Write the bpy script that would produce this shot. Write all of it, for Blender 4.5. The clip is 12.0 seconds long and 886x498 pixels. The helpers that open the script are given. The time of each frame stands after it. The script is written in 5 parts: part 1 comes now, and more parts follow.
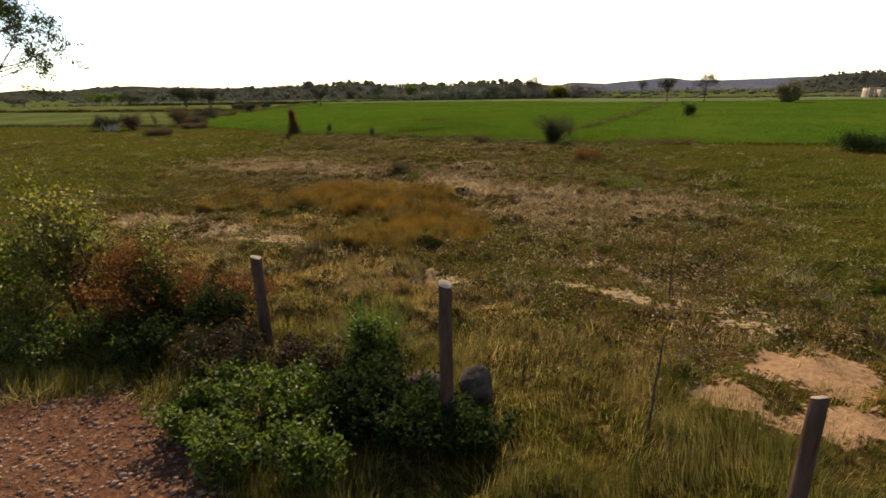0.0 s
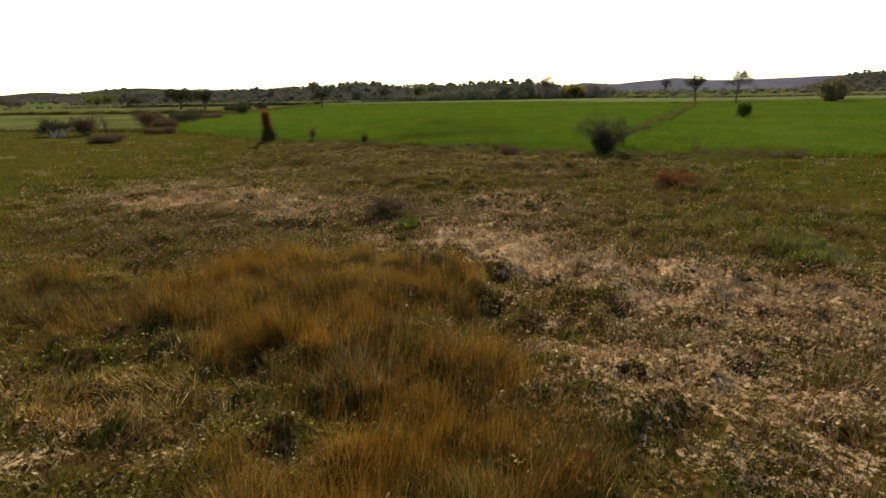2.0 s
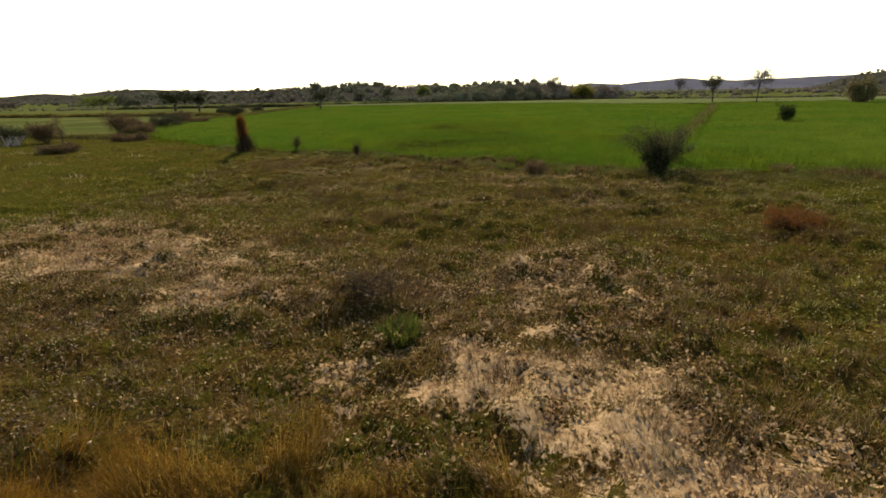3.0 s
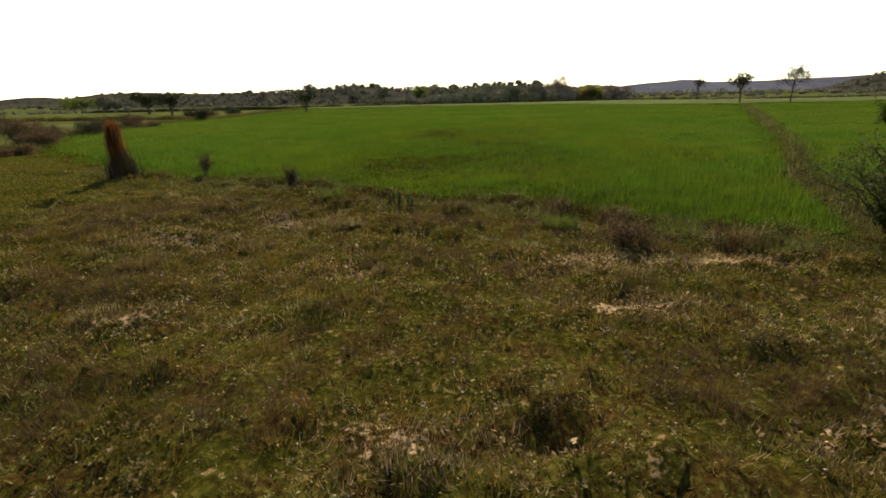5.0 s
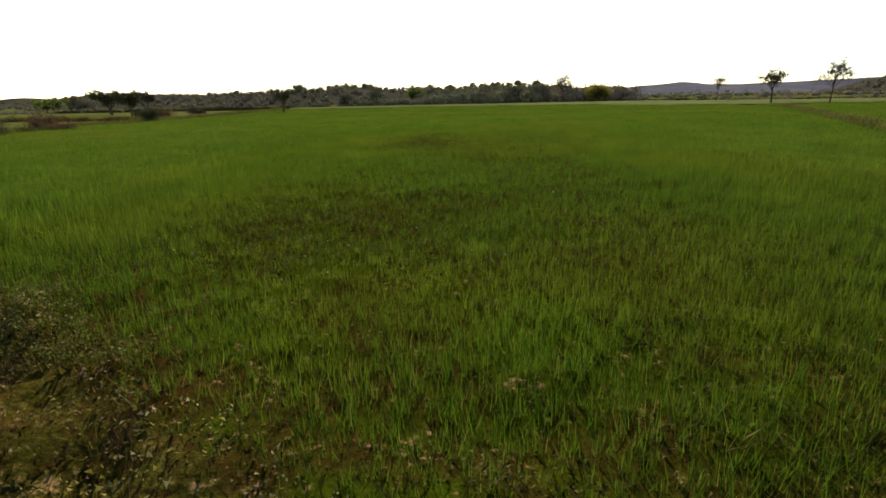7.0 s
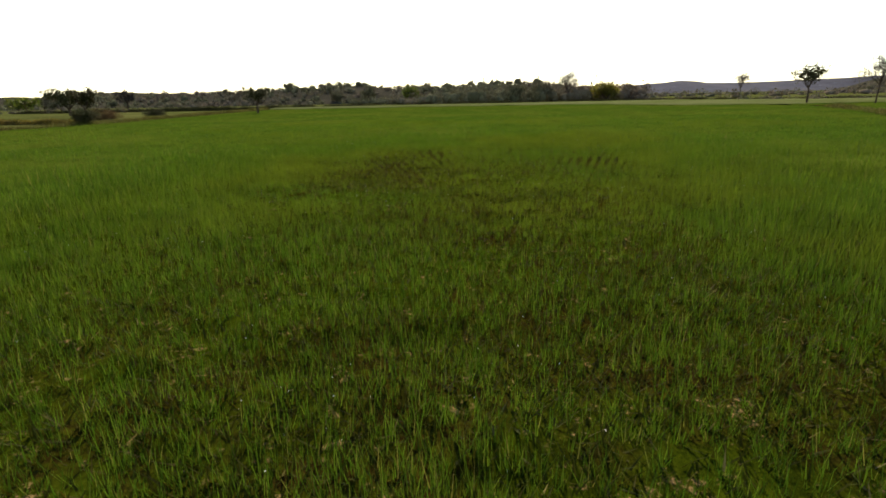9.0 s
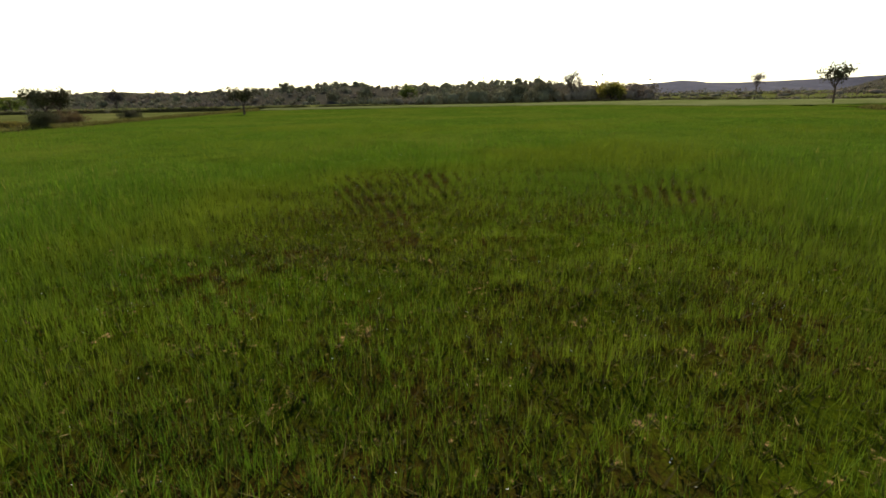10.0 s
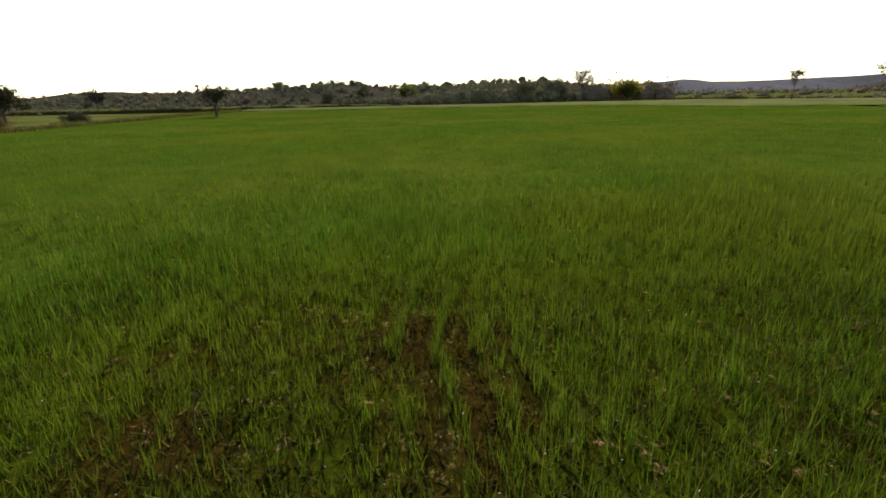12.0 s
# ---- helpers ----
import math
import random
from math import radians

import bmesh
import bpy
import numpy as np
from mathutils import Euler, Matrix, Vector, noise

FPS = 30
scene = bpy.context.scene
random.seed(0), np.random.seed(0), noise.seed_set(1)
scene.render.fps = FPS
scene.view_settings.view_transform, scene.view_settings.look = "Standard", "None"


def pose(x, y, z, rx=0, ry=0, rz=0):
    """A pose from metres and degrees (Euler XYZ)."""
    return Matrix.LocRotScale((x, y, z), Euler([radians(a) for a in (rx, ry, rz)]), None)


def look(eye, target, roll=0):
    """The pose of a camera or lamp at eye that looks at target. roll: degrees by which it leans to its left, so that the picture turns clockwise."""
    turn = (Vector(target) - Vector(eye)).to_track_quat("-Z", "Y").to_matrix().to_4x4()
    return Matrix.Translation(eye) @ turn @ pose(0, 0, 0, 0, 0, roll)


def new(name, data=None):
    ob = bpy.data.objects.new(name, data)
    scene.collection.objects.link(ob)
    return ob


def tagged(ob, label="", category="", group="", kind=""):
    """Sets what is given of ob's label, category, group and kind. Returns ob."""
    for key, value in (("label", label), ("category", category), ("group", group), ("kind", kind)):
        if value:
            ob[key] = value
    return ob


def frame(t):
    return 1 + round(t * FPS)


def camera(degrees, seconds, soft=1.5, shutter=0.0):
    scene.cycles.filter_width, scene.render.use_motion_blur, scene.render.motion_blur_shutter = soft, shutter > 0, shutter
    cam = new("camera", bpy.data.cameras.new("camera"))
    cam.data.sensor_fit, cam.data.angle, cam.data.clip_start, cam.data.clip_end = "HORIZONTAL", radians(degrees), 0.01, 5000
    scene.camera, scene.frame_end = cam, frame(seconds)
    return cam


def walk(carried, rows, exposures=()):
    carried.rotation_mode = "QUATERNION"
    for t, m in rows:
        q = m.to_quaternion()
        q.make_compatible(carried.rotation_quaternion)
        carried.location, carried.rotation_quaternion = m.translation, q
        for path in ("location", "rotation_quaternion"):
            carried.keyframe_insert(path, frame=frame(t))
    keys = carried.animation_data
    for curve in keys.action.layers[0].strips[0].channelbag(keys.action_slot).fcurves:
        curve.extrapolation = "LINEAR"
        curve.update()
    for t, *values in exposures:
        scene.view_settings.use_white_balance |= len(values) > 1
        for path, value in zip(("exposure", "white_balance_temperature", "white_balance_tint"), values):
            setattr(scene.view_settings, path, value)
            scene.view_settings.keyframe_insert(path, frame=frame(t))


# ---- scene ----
cam = camera(82.0, 12.0, soft=1.7)

# seconds, eye in metres, heading / tilt / lean in degrees
PATH = [
    (0.0, (1.608, 1.879, 3.219), (4.350, -17.245, -0.78)),
    (0.5, (1.495, 3.721, 3.098), (4.639, -17.202, -0.83)),
    (1.0, (1.334, 5.663, 2.981), (4.900, -17.182, -0.94)),
    (1.5, (1.135, 7.758, 2.949), (5.140, -17.182, -0.95)),
    (2.0, (0.836, 10.289, 2.916), (5.342, -17.110, -0.99)),
    (2.5, (0.476, 12.875, 2.927), (5.543, -17.068, -0.97)),
    (3.0, (0.149, 15.531, 2.963), (5.722, -17.024, -1.09)),
    (5.0, (-0.679, 26.153, 2.586), (5.673, -16.763, -1.26)),
    (5.5, (-0.871, 29.113, 2.380), (5.546, -16.652, -1.23)),
    (6.0, (-1.042, 31.858, 2.223), (5.407, -16.600, -1.14)),
    (6.5, (-1.191, 34.527, 2.103), (5.342, -16.551, -1.12)),
    (7.0, (-1.287, 37.176, 2.058), (5.294, -16.554, -1.12)),
    (9.0, (-1.467, 47.101, 2.080), (5.141, -16.664, -1.13)),
    (9.5, (-1.753, 49.679, 2.087), (5.044, -16.673, -1.12)),
    (10.0, (-2.048, 52.392, 2.146), (4.996, -16.691, -1.14)),
    (10.5, (-2.231, 54.735, 2.189), (5.038, -16.735, -1.22)),
    (11.0, (-2.363, 57.343, 2.257), (5.099, -16.755, -1.25)),
    (11.5, (-2.685, 59.731, 2.215), (5.055, -16.747, -1.28)),
    (12.0, (-3.025, 62.067, 2.137), (5.017, -16.755, -1.22)),
]


def aim(eye, angles):
    yaw, tilt = radians(angles[0]), radians(angles[1])
    ahead = Vector((-math.sin(yaw) * math.cos(tilt), math.cos(yaw) * math.cos(tilt), math.sin(tilt)))
    return look(eye, Vector(eye) + ahead * 5, angles[2])


walk(cam, [(t, aim(eye, angles)) for t, eye, angles in PATH], exposures=[(0.0, 0.82, 7850, 11), (12.0, 0.82, 7850, 11)])

# ---- light ----
SUN_UP, SUN_LEFT = 36.0, 8.0
world = bpy.data.worlds.new("sky")
scene.world = world
world.use_nodes = True
wt = world.node_tree
wt.nodes.clear()
sky = wt.nodes.new("ShaderNodeTexSky")
sky.sky_type, sky.sun_disc = "NISHITA", False
sky.sun_elevation, sky.sun_rotation = radians(SUN_UP), radians(-SUN_LEFT)
sky.dust_density, sky.air_density, sky.ozone_density = 0.15, 0.8, 1.0
back = wt.nodes.new("ShaderNodeBackground")
back.inputs["Strength"].default_value = 0.15
wout = wt.nodes.new("ShaderNodeOutputWorld")
wt.links.new(sky.outputs[0], back.inputs["Color"])
wt.links.new(back.outputs[0], wout.inputs["Surface"])

sun_data = bpy.data.lights.new("sun", "SUN")
sun_data.energy, sun_data.angle, sun_data.color = 5.0, radians(0.6), (1.0, 0.93, 0.82)
sun = new("sun", sun_data)
sun.matrix_world = look((0, 0, 60), (math.sin(radians(SUN_LEFT)) * 50, -math.cos(radians(SUN_LEFT)) * 50,
                                     60 - math.tan(radians(SUN_UP)) * 50))

# ---- noise and mesh tools ----
rng = np.random.default_rng(7)


def vnoise(x, y, seed=0):
    """Smooth value noise in 0..1 on a unit lattice."""
    x, y = np.asarray(x, float), np.asarray(y, float)
    xi, yi = np.floor(x), np.floor(y)
    u, v = x - xi, y - yi
    u, v = u * u * (3 - 2 * u), v * v * (3 - 2 * v)

    def corner(a, b):
        h = np.sin(a * 127.1 + b * 311.7 + seed * 74.7) * 43758.5453
        return h - np.floor(h)

    top = corner(xi, yi) * (1 - u) + corner(xi + 1, yi) * u
    low = corner(xi, yi + 1) * (1 - u) + corner(xi + 1, yi + 1) * u
    return top * (1 - v) + low * v


def fbm(x, y, seed=0, steps=4):
    total, size, weight = 0.0, 1.0, 0.5
    for n in range(steps):
        total = total + weight * vnoise(x * size, y * size, seed + n)
        size, weight = size * 2.03, weight * 0.5
    return total / (1 - 0.5 ** steps)


def smooth(a, b, v):
    k = np.clip((v - a) / (b - a), 0, 1)
    return k * k * (3 - 2 * k)


def mesh_of(name, verts, tris, materials=(), index=None, shade=False):
    """A triangle mesh from arrays."""
    verts, tris = np.asarray(verts, np.float32).reshape(-1, 3), np.asarray(tris, np.int32).reshape(-1, 3)
    me = bpy.data.meshes.new(name)
    me.vertices.add(len(verts))
    me.vertices.foreach_set("co", verts.ravel())
    me.loops.add(len(tris) * 3)
    me.loops.foreach_set("vertex_index", tris.ravel())
    me.polygons.add(len(tris))
    me.polygons.foreach_set("loop_start", np.arange(0, len(tris) * 3, 3, dtype=np.int32))
    if shade:
        me.polygons.foreach_set("use_smooth", np.ones(len(tris), bool))
    for m in materials:
        me.materials.append(m)
    if index is not None:
        me.polygons.foreach_set("material_index", np.asarray(index, np.int32))
    me.update(calc_edges=True)
    return me


def part(name, geo, material, parent, label="", shade=False):
    """One mesh object under a thing or a part; geo is verts and triangles in the thing's own space."""
    ob = new(name, mesh_of(name, geo[0], geo[1], (material,), shade=shade))
    ob.parent = parent
    return tagged(ob, label)


def thing(name, label, category, at, group="", kind="", turn=0.0):
    ob = new(name)
    ob.empty_display_size = 0.2
    ob.matrix_world = pose(at[0], at[1], at[2], 0, 0, turn)
    return tagged(ob, label, category, group, kind)


def joined(geos):
    vs, ts, n = [], [], 0
    for v, t in geos:
        vs.append(np.asarray(v, float).reshape(-1, 3))
        ts.append(np.asarray(t, int).reshape(-1, 3) + n)
        n += len(vs[-1])
    return np.concatenate(vs), np.concatenate(ts)


def tube(points, radii, sides=6):
    """A tapered limb along points, closed at its tip."""
    pts = np.asarray(points, float)
    ways = np.gradient(pts, axis=0)
    ways /= np.linalg.norm(ways, axis=1, keepdims=True) + 1e-9
    ref = np.array([0.31, 0.95, 0.05])
    a = np.cross(ways, ref)
    a /= np.linalg.norm(a, axis=1, keepdims=True) + 1e-9
    b = np.cross(ways, a)
    ang = np.arange(sides) / sides * 2 * np.pi
    ring = a[:, None] * np.cos(ang)[None, :, None] + b[:, None] * np.sin(ang)[None, :, None]
    v = (pts[:, None] + ring * np.asarray(radii, float)[:, None, None]).reshape(-1, 3)
    t = []
    for i in range(len(pts) - 1):
        for j in range(sides):
            k = (j + 1) % sides
            p, q, r, s = i * sides + j, i * sides + k, (i + 1) * sides + j, (i + 1) * sides + k
            t += [(p, q, s), (p, s, r)]
    top = len(v)
    v = np.vstack([v, pts[-1] + ways[-1] * radii[-1] * 0.4])
    last = (len(pts) - 1) * sides
    t += [(last + j, last + (j + 1) % sides, top) for j in range(sides)]
    return v, np.array(t)


def blades(x, y, z, height, width, lean, turn, bend=0.5, fine=True):
    """Grass blades: a narrow strip that bends over to a point. All arguments are arrays of one length."""
    n = len(x)
    face = turn + np.pi / 2 + np.random.default_rng(n).normal(0, 0.6, n)
    sx, sy = np.cos(face) * width / 2, np.sin(face) * width / 2
    lx, ly = np.cos(turn) * lean, np.sin(turn) * lean
    base = np.stack([x, y, z], 1)
    side = np.stack([sx, sy, 0 * sx], 1)
    tip = base + np.stack([lx * height, ly * height, height * np.sqrt(np.clip(1 - lean ** 2, 0.05, 1))], 1)
    k = np.arange(n)[:, None]
    if not fine:
        v = np.stack([base - side, base + side, tip], 1)
        return v.reshape(-1, 3), k * 3 + np.array([[0, 1, 2]])
    mid = base * 0.45 + tip * 0.55
    mid[:, :2] -= np.stack([lx, ly], 1) * (height * 0.25 * bend)[:, None]
    v = np.stack([base - side, base + side, mid - side * 0.75, mid + side * 0.75, tip], 1)
    t = (k[:, :, None] * 5 + np.array([[[0, 1, 3], [0, 3, 2], [2, 3, 4]]])).reshape(-1, 3)
    return v.reshape(-1, 3), t


def leaves(r, centres, count, spread, size, droop=0.0, slim=0.45, simple=False):
    """Small pointed leaves scattered round centres: two triangles each, folded along the rib."""
    c = np.repeat(np.asarray(centres, float).reshape(-1, 3), count, 0)
    n = len(c)
    off = r.normal(0, 1, (n, 3))
    off *= (r.random((n, 1)) ** 0.5) * spread / (np.linalg.norm(off, axis=1, keepdims=True) + 1e-6)
    c = c + off
    way = r.normal(0, 1, (n, 3))
    way[:, 2] -= droop
    way /= np.linalg.norm(way, axis=1, keepdims=True)
    side = np.cross(way, r.normal(0, 1, (n, 3)))
    side /= np.linalg.norm(side, axis=1, keepdims=True) + 1e-9
    up = np.cross(way, side)
    s = size * r.uniform(0.6, 1.3, (n, 1))
    a, b = c - way * s * 0.5, c + way * s * 0.5
    m = c + up * s * 0.08
    if simple:
        v = np.stack([a, b, m + side * s * slim], 1)
        return v.reshape(-1, 3), np.arange(3 * n).reshape(-1, 3)
    v = np.stack([a, m + side * s * slim * 0.5, b, m - side * s * slim * 0.5], 1)
    k = np.arange(n)[:, None, None] * 4
    return v.reshape(-1, 3), (k + np.array([[[0, 1, 2], [0, 2, 3]]])).reshape(-1, 3)


def grow(r, start, way, length, radius, depth, spread=0.6, kids=3, rise=0.15, bits=5, bare=0.35):
    """A limb with its side limbs. Returns the tubes and the places of the twigs' ends."""
    pts, at, d = [np.array(start, float)], np.array(start, float), np.array(way, float)
    for n in range(bits):
        d = d + r.normal(0, 0.14, 3) + np.array([0, 0, rise * 0.4])
        d /= np.linalg.norm(d)
        at = at + d * length / bits
        pts.append(at.copy())
    radii = np.linspace(radius, radius * 0.45, len(pts))
    tubes, tips = [tube(pts, radii, 7 if depth > 2 else (5 if depth > 1 else 3))], []
    if depth <= 0:
        return tubes, [pts[-1], pts[-2], (pts[-3] + pts[-2]) / 2]
    for k in range(kids + (1 if depth > 1 else 0)):
        f = bare + (1 - bare) * (k + r.random()) / (kids + 1)
        i = min(int(f * bits), bits - 1)
        base = pts[i] + (pts[i + 1] - pts[i]) * (f * bits - i)
        turned = r.normal(0, 1, 3)
        turned -= turned.dot(d) * d
        turned /= np.linalg.norm(turned)
        sub = d * (1 - spread) + turned * spread + np.array([0, 0, rise])
        sub /= np.linalg.norm(sub)
        more, ends = grow(r, base, sub, length * r.uniform(0.5, 0.72), radius * 0.5, depth - 1, spread, kids, rise, max(3, bits - 1), 0.25)
        tubes += more
        tips += ends
    tips.append(pts[-1])
    return tubes, tips


# ---- materials ----
def material(name):
    m = bpy.data.materials.new(name)
    m.use_nodes = True
    m.node_tree.nodes.clear()
    return m, m.node_tree.nodes, m.node_tree.links


def ramp(nodes, stops):
    node = nodes.new("ShaderNodeValToRGB")
    e = node.color_ramp.elements
    while len(e) < len(stops):
        e.new(0.5)
    for el, (p, c) in zip(e, stops):
        el.position, el.color = p, (*c, 1)
    return node


def noise_node(nodes, links, coord, scale, detail=4.0, rough=0.6):
    n = nodes.new("ShaderNodeTexNoise")
    n.inputs["Scale"].default_value, n.inputs["Detail"].default_value, n.inputs["Roughness"].default_value = scale, detail, rough
    links.new(coord, n.inputs["Vector"])
    return n.outputs["Fac"]


def mixed(nodes, links, fac, a, b, mode="MIX"):
    n = nodes.new("ShaderNodeMix")
    n.data_type, n.blend_type = "RGBA", mode
    for sock, value in ((n.inputs[0], fac), (n.inputs[6], a), (n.inputs[7], b)):
        if isinstance(value, (int, float)):
            sock.default_value = value
        elif isinstance(value, tuple):
            sock.default_value = (*value, 1)
        else:
            links.new(value, sock)
    return n.outputs[2]


def spread_of(nodes, links, value, low, high):
    n = nodes.new("ShaderNodeMapRange")
    n.interpolation_type = "SMOOTHSTEP"
    n.inputs["From Min"].default_value, n.inputs["From Max"].default_value = low, high
    links.new(value, n.inputs["Value"])
    return n.outputs["Result"]


def leaf_material(name, stops, other, patch=0.12, amount=0.7, through_light=0.45, rough=0.75, gloss=0.08, mottle=0.0):
    """Leaves and blades: each its own tint, patches of another tone, light shining through."""
    m, nodes, links = material(name)
    geo = nodes.new("ShaderNodeNewGeometry")
    pos = geo.outputs["Position"]
    tint = ramp(nodes, stops)
    links.new(geo.outputs["Random Per Island"], tint.inputs[0])
    big = spread_of(nodes, links, noise_node(nodes, links, pos, patch, 3.0), 0.42, 0.62)
    scaled = nodes.new("ShaderNodeMath")
    scaled.operation = "MULTIPLY"
    scaled.inputs[1].default_value = amount
    links.new(big, scaled.inputs[0])
    colour = mixed(nodes, links, scaled.outputs[0], tint.outputs[0], other)
    fine = noise_node(nodes, links, pos, 9.0, 2.0)
    tone = ramp(nodes, [(0.3, (0.56, 0.56, 0.56)), (0.7, (0.96, 0.96, 0.96))])
    links.new(fine, tone.inputs[0])
    colour = mixed(nodes, links, 1.0, colour, tone.outputs[0], "MULTIPLY")
    if mottle:
        # stands of darker and lighter growth a metre or two across
        stand = ramp(nodes, [(0.36, (0.55, 0.58, 0.55)), (0.64, (1.3, 1.26, 1.2))])
        links.new(noise_node(nodes, links, pos, 0.75, 3.0), stand.inputs[0])
        colour = mixed(nodes, links, mottle, colour, mixed(nodes, links, 1.0, colour, stand.outputs[0], "MULTIPLY"))
    bsdf = nodes.new("ShaderNodeBsdfPrincipled")
    bsdf.inputs["Roughness"].default_value = rough
    bsdf.inputs["Specular IOR Level"].default_value = gloss
    links.new(colour, bsdf.inputs["Base Color"])
    thin = nodes.new("ShaderNodeBsdfTranslucent")
    links.new(colour, thin.inputs["Color"])
    mix = nodes.new("ShaderNodeMixShader")
    mix.inputs[0].default_value = through_light
    links.new(bsdf.outputs[0], mix.inputs[1])
    links.new(thin.outputs[0], mix.inputs[2])
    out = nodes.new("ShaderNodeOutputMaterial")
    links.new(mix.outputs[0], out.inputs["Surface"])
    return m


def rough_material(name, dark, light, scale=6.0, bump=0.4, rough=0.85, stretch=(1, 1, 1), speck=None, gloss=0.0):
    """Bark, stone, earth: two tones at two scales with relief."""
    m, nodes, links = material(name)
    tc = nodes.new("ShaderNodeTexCoord")
    mp = nodes.new("ShaderNodeMapping")
    mp.inputs["Scale"].default_value = stretch
    links.new(tc.outputs["Object"], mp.inputs["Vector"])
    coord = mp.outputs[0]
    a = noise_node(nodes, links, coord, scale, 6.0, 0.65)
    b = noise_node(nodes, links, coord, scale * 0.17, 3.0)
    r1 = ramp(nodes, [(0.3, dark), (0.7, light)])
    links.new(a, r1.inputs[0])
    tone = ramp(nodes, [(0.3, (0.52, 0.52, 0.52)), (0.7, (0.92, 0.9, 0.85))])
    links.new(b, tone.inputs[0])
    colour = mixed(nodes, links, 1.0, r1.outputs[0], tone.outputs[0], "MULTIPLY")
    if speck:
        c = spread_of(nodes, links, noise_node(nodes, links, coord, scale * 5, 2.0), 0.6, 0.7)
        colour = mixed(nodes, links, c, colour, speck)
    bsdf = nodes.new("ShaderNodeBsdfPrincipled")
    bsdf.inputs["Roughness"].default_value = rough
    bsdf.inputs["Specular IOR Level"].default_value = gloss
    links.new(colour, bsdf.inputs["Base Color"])
    bp = nodes.new("ShaderNodeBump")
    bp.inputs["Strength"].default_value, bp.inputs["Distance"].default_value = bump, 0.03
    links.new(a, bp.inputs["Height"])
    links.new(bp.outputs[0], bsdf.inputs["Normal"])
    out = nodes.new("ShaderNodeOutputMaterial")
    links.new(bsdf.outputs[0], out.inputs["Surface"])
    return m


def ground_material():
    """Litter-covered pasture soil, pale crusted clay, red gravel, ploughed soil and far green fields, by zone."""
    m, nodes, links = material("ground")
    geo = nodes.new("ShaderNodeNewGeometry")
    pos = geo.outputs["Position"]
    fine = noise_node(nodes, links, pos, 14.0, 6.0, 0.7)
    mid = noise_node(nodes, links, pos, 1.7, 5.0, 0.65)
    big = noise_node(nodes, links, pos, 0.11, 4.0)

    coarse = spread_of(nodes, links, noise_node(nodes, links, pos, 2.6, 6.0, 0.75), 0.36, 0.64)
    crumbs = spread_of(nodes, links, fine, 0.36, 0.64)
    both = nodes.new("ShaderNodeMath")
    both.operation = "MULTIPLY_ADD"
    both.inputs[1].default_value = 0.45
    links.new(crumbs, both.inputs[0])
    half = nodes.new("ShaderNodeMath")
    half.operation = "MULTIPLY"
    half.inputs[1].default_value = 0.55
    links.new(coarse, half.inputs[0])
    links.new(half.outputs[0], both.inputs[2])
    ragged = both.outputs[0]

    def tone(stops, value):
        n = ramp(nodes, stops)
        links.new(value, n.inputs[0])
        return n.outputs[0]

    def zone(name, low=0.3, high=0.7, rag=0.5):
        a = nodes.new("ShaderNodeAttribute")
        a.attribute_name = name
        wob = nodes.new("ShaderNodeMath")
        wob.operation = "MULTIPLY_ADD"
        links.new(ragged, wob.inputs[0])
        wob.inputs[1].default_value = rag
        wob.inputs[2].default_value = -rag * 0.5
        add = nodes.new("ShaderNodeMath")
        links.new(a.outputs["Fac"], add.inputs[0])
        links.new(wob.outputs[0], add.inputs[1])
        return spread_of(nodes, links, add.outputs[0], low, high)

    litter = tone([(0.32, (0.015, 0.009, 0.003)), (0.52, (0.058, 0.035, 0.012)), (0.74, (0.17, 0.122, 0.045))], fine)
    moss = tone([(0.32, (0.013, 0.013, 0.003)), (0.72, (0.075, 0.068, 0.013))], fine)
    colour = mixed(nodes, links, spread_of(nodes, links, mid, 0.42, 0.62), litter, moss)
    soil = tone([(0.3, (0.011, 0.008, 0.003)), (0.7, (0.050, 0.034, 0.008))], fine)
    turf = tone([(0.3, (0.012, 0.013, 0.003)), (0.52, (0.046, 0.046, 0.009)), (0.74, (0.14, 0.122, 0.030))], fine)
    colour = mixed(nodes, links, zone("turf", 0.35, 0.75, 0.9), colour, turf)
    low_leaf = tone([(0.3, (0.012, 0.021, 0.002)), (0.7, (0.045, 0.064, 0.005))], fine)
    soil = mixed(nodes, links, spread_of(nodes, links, noise_node(nodes, links, pos, 0.7, 4.0, 0.6), 0.42, 0.60), soil, low_leaf)
    soil = mixed(nodes, links, zone("cover", 0.2, 0.9, 0.8), soil, low_leaf)
    colour = mixed(nodes, links, zone("field"), colour, soil)
    gravel = tone([(0.3, (0.035, 0.015, 0.010)), (0.55, (0.13, 0.060, 0.04)), (0.75, (0.28, 0.15, 0.10))], fine)
    colour = mixed(nodes, links, zone("gravel"), colour, gravel)
    clay = tone([(0.25, (0.13, 0.08, 0.048)), (0.5, (0.33, 0.225, 0.14)), (0.75, (0.55, 0.41, 0.29))], fine)
    colour = mixed(nodes, links, zone("bare", 0.40, 0.62, 0.9), colour, clay)
    sand = tone([(0.25, (0.17, 0.09, 0.055)), (0.75, (0.40, 0.24, 0.15))], fine)
    colour = mixed(nodes, links, zone("sand", 0.25, 0.55, 0.9), colour, sand)
    green = tone([(0.35, (0.050, 0.062, 0.020)), (0.5, (0.072, 0.086, 0.030)), (0.62, (0.098, 0.102, 0.042))], big)
    colour = mixed(nodes, links, zone("green"), colour, green)
    colour = mixed(nodes, links, 1.0, colour, (0.82, 0.81, 0.68), "MULTIPLY")
    bsdf = nodes.new("ShaderNodeBsdfPrincipled")
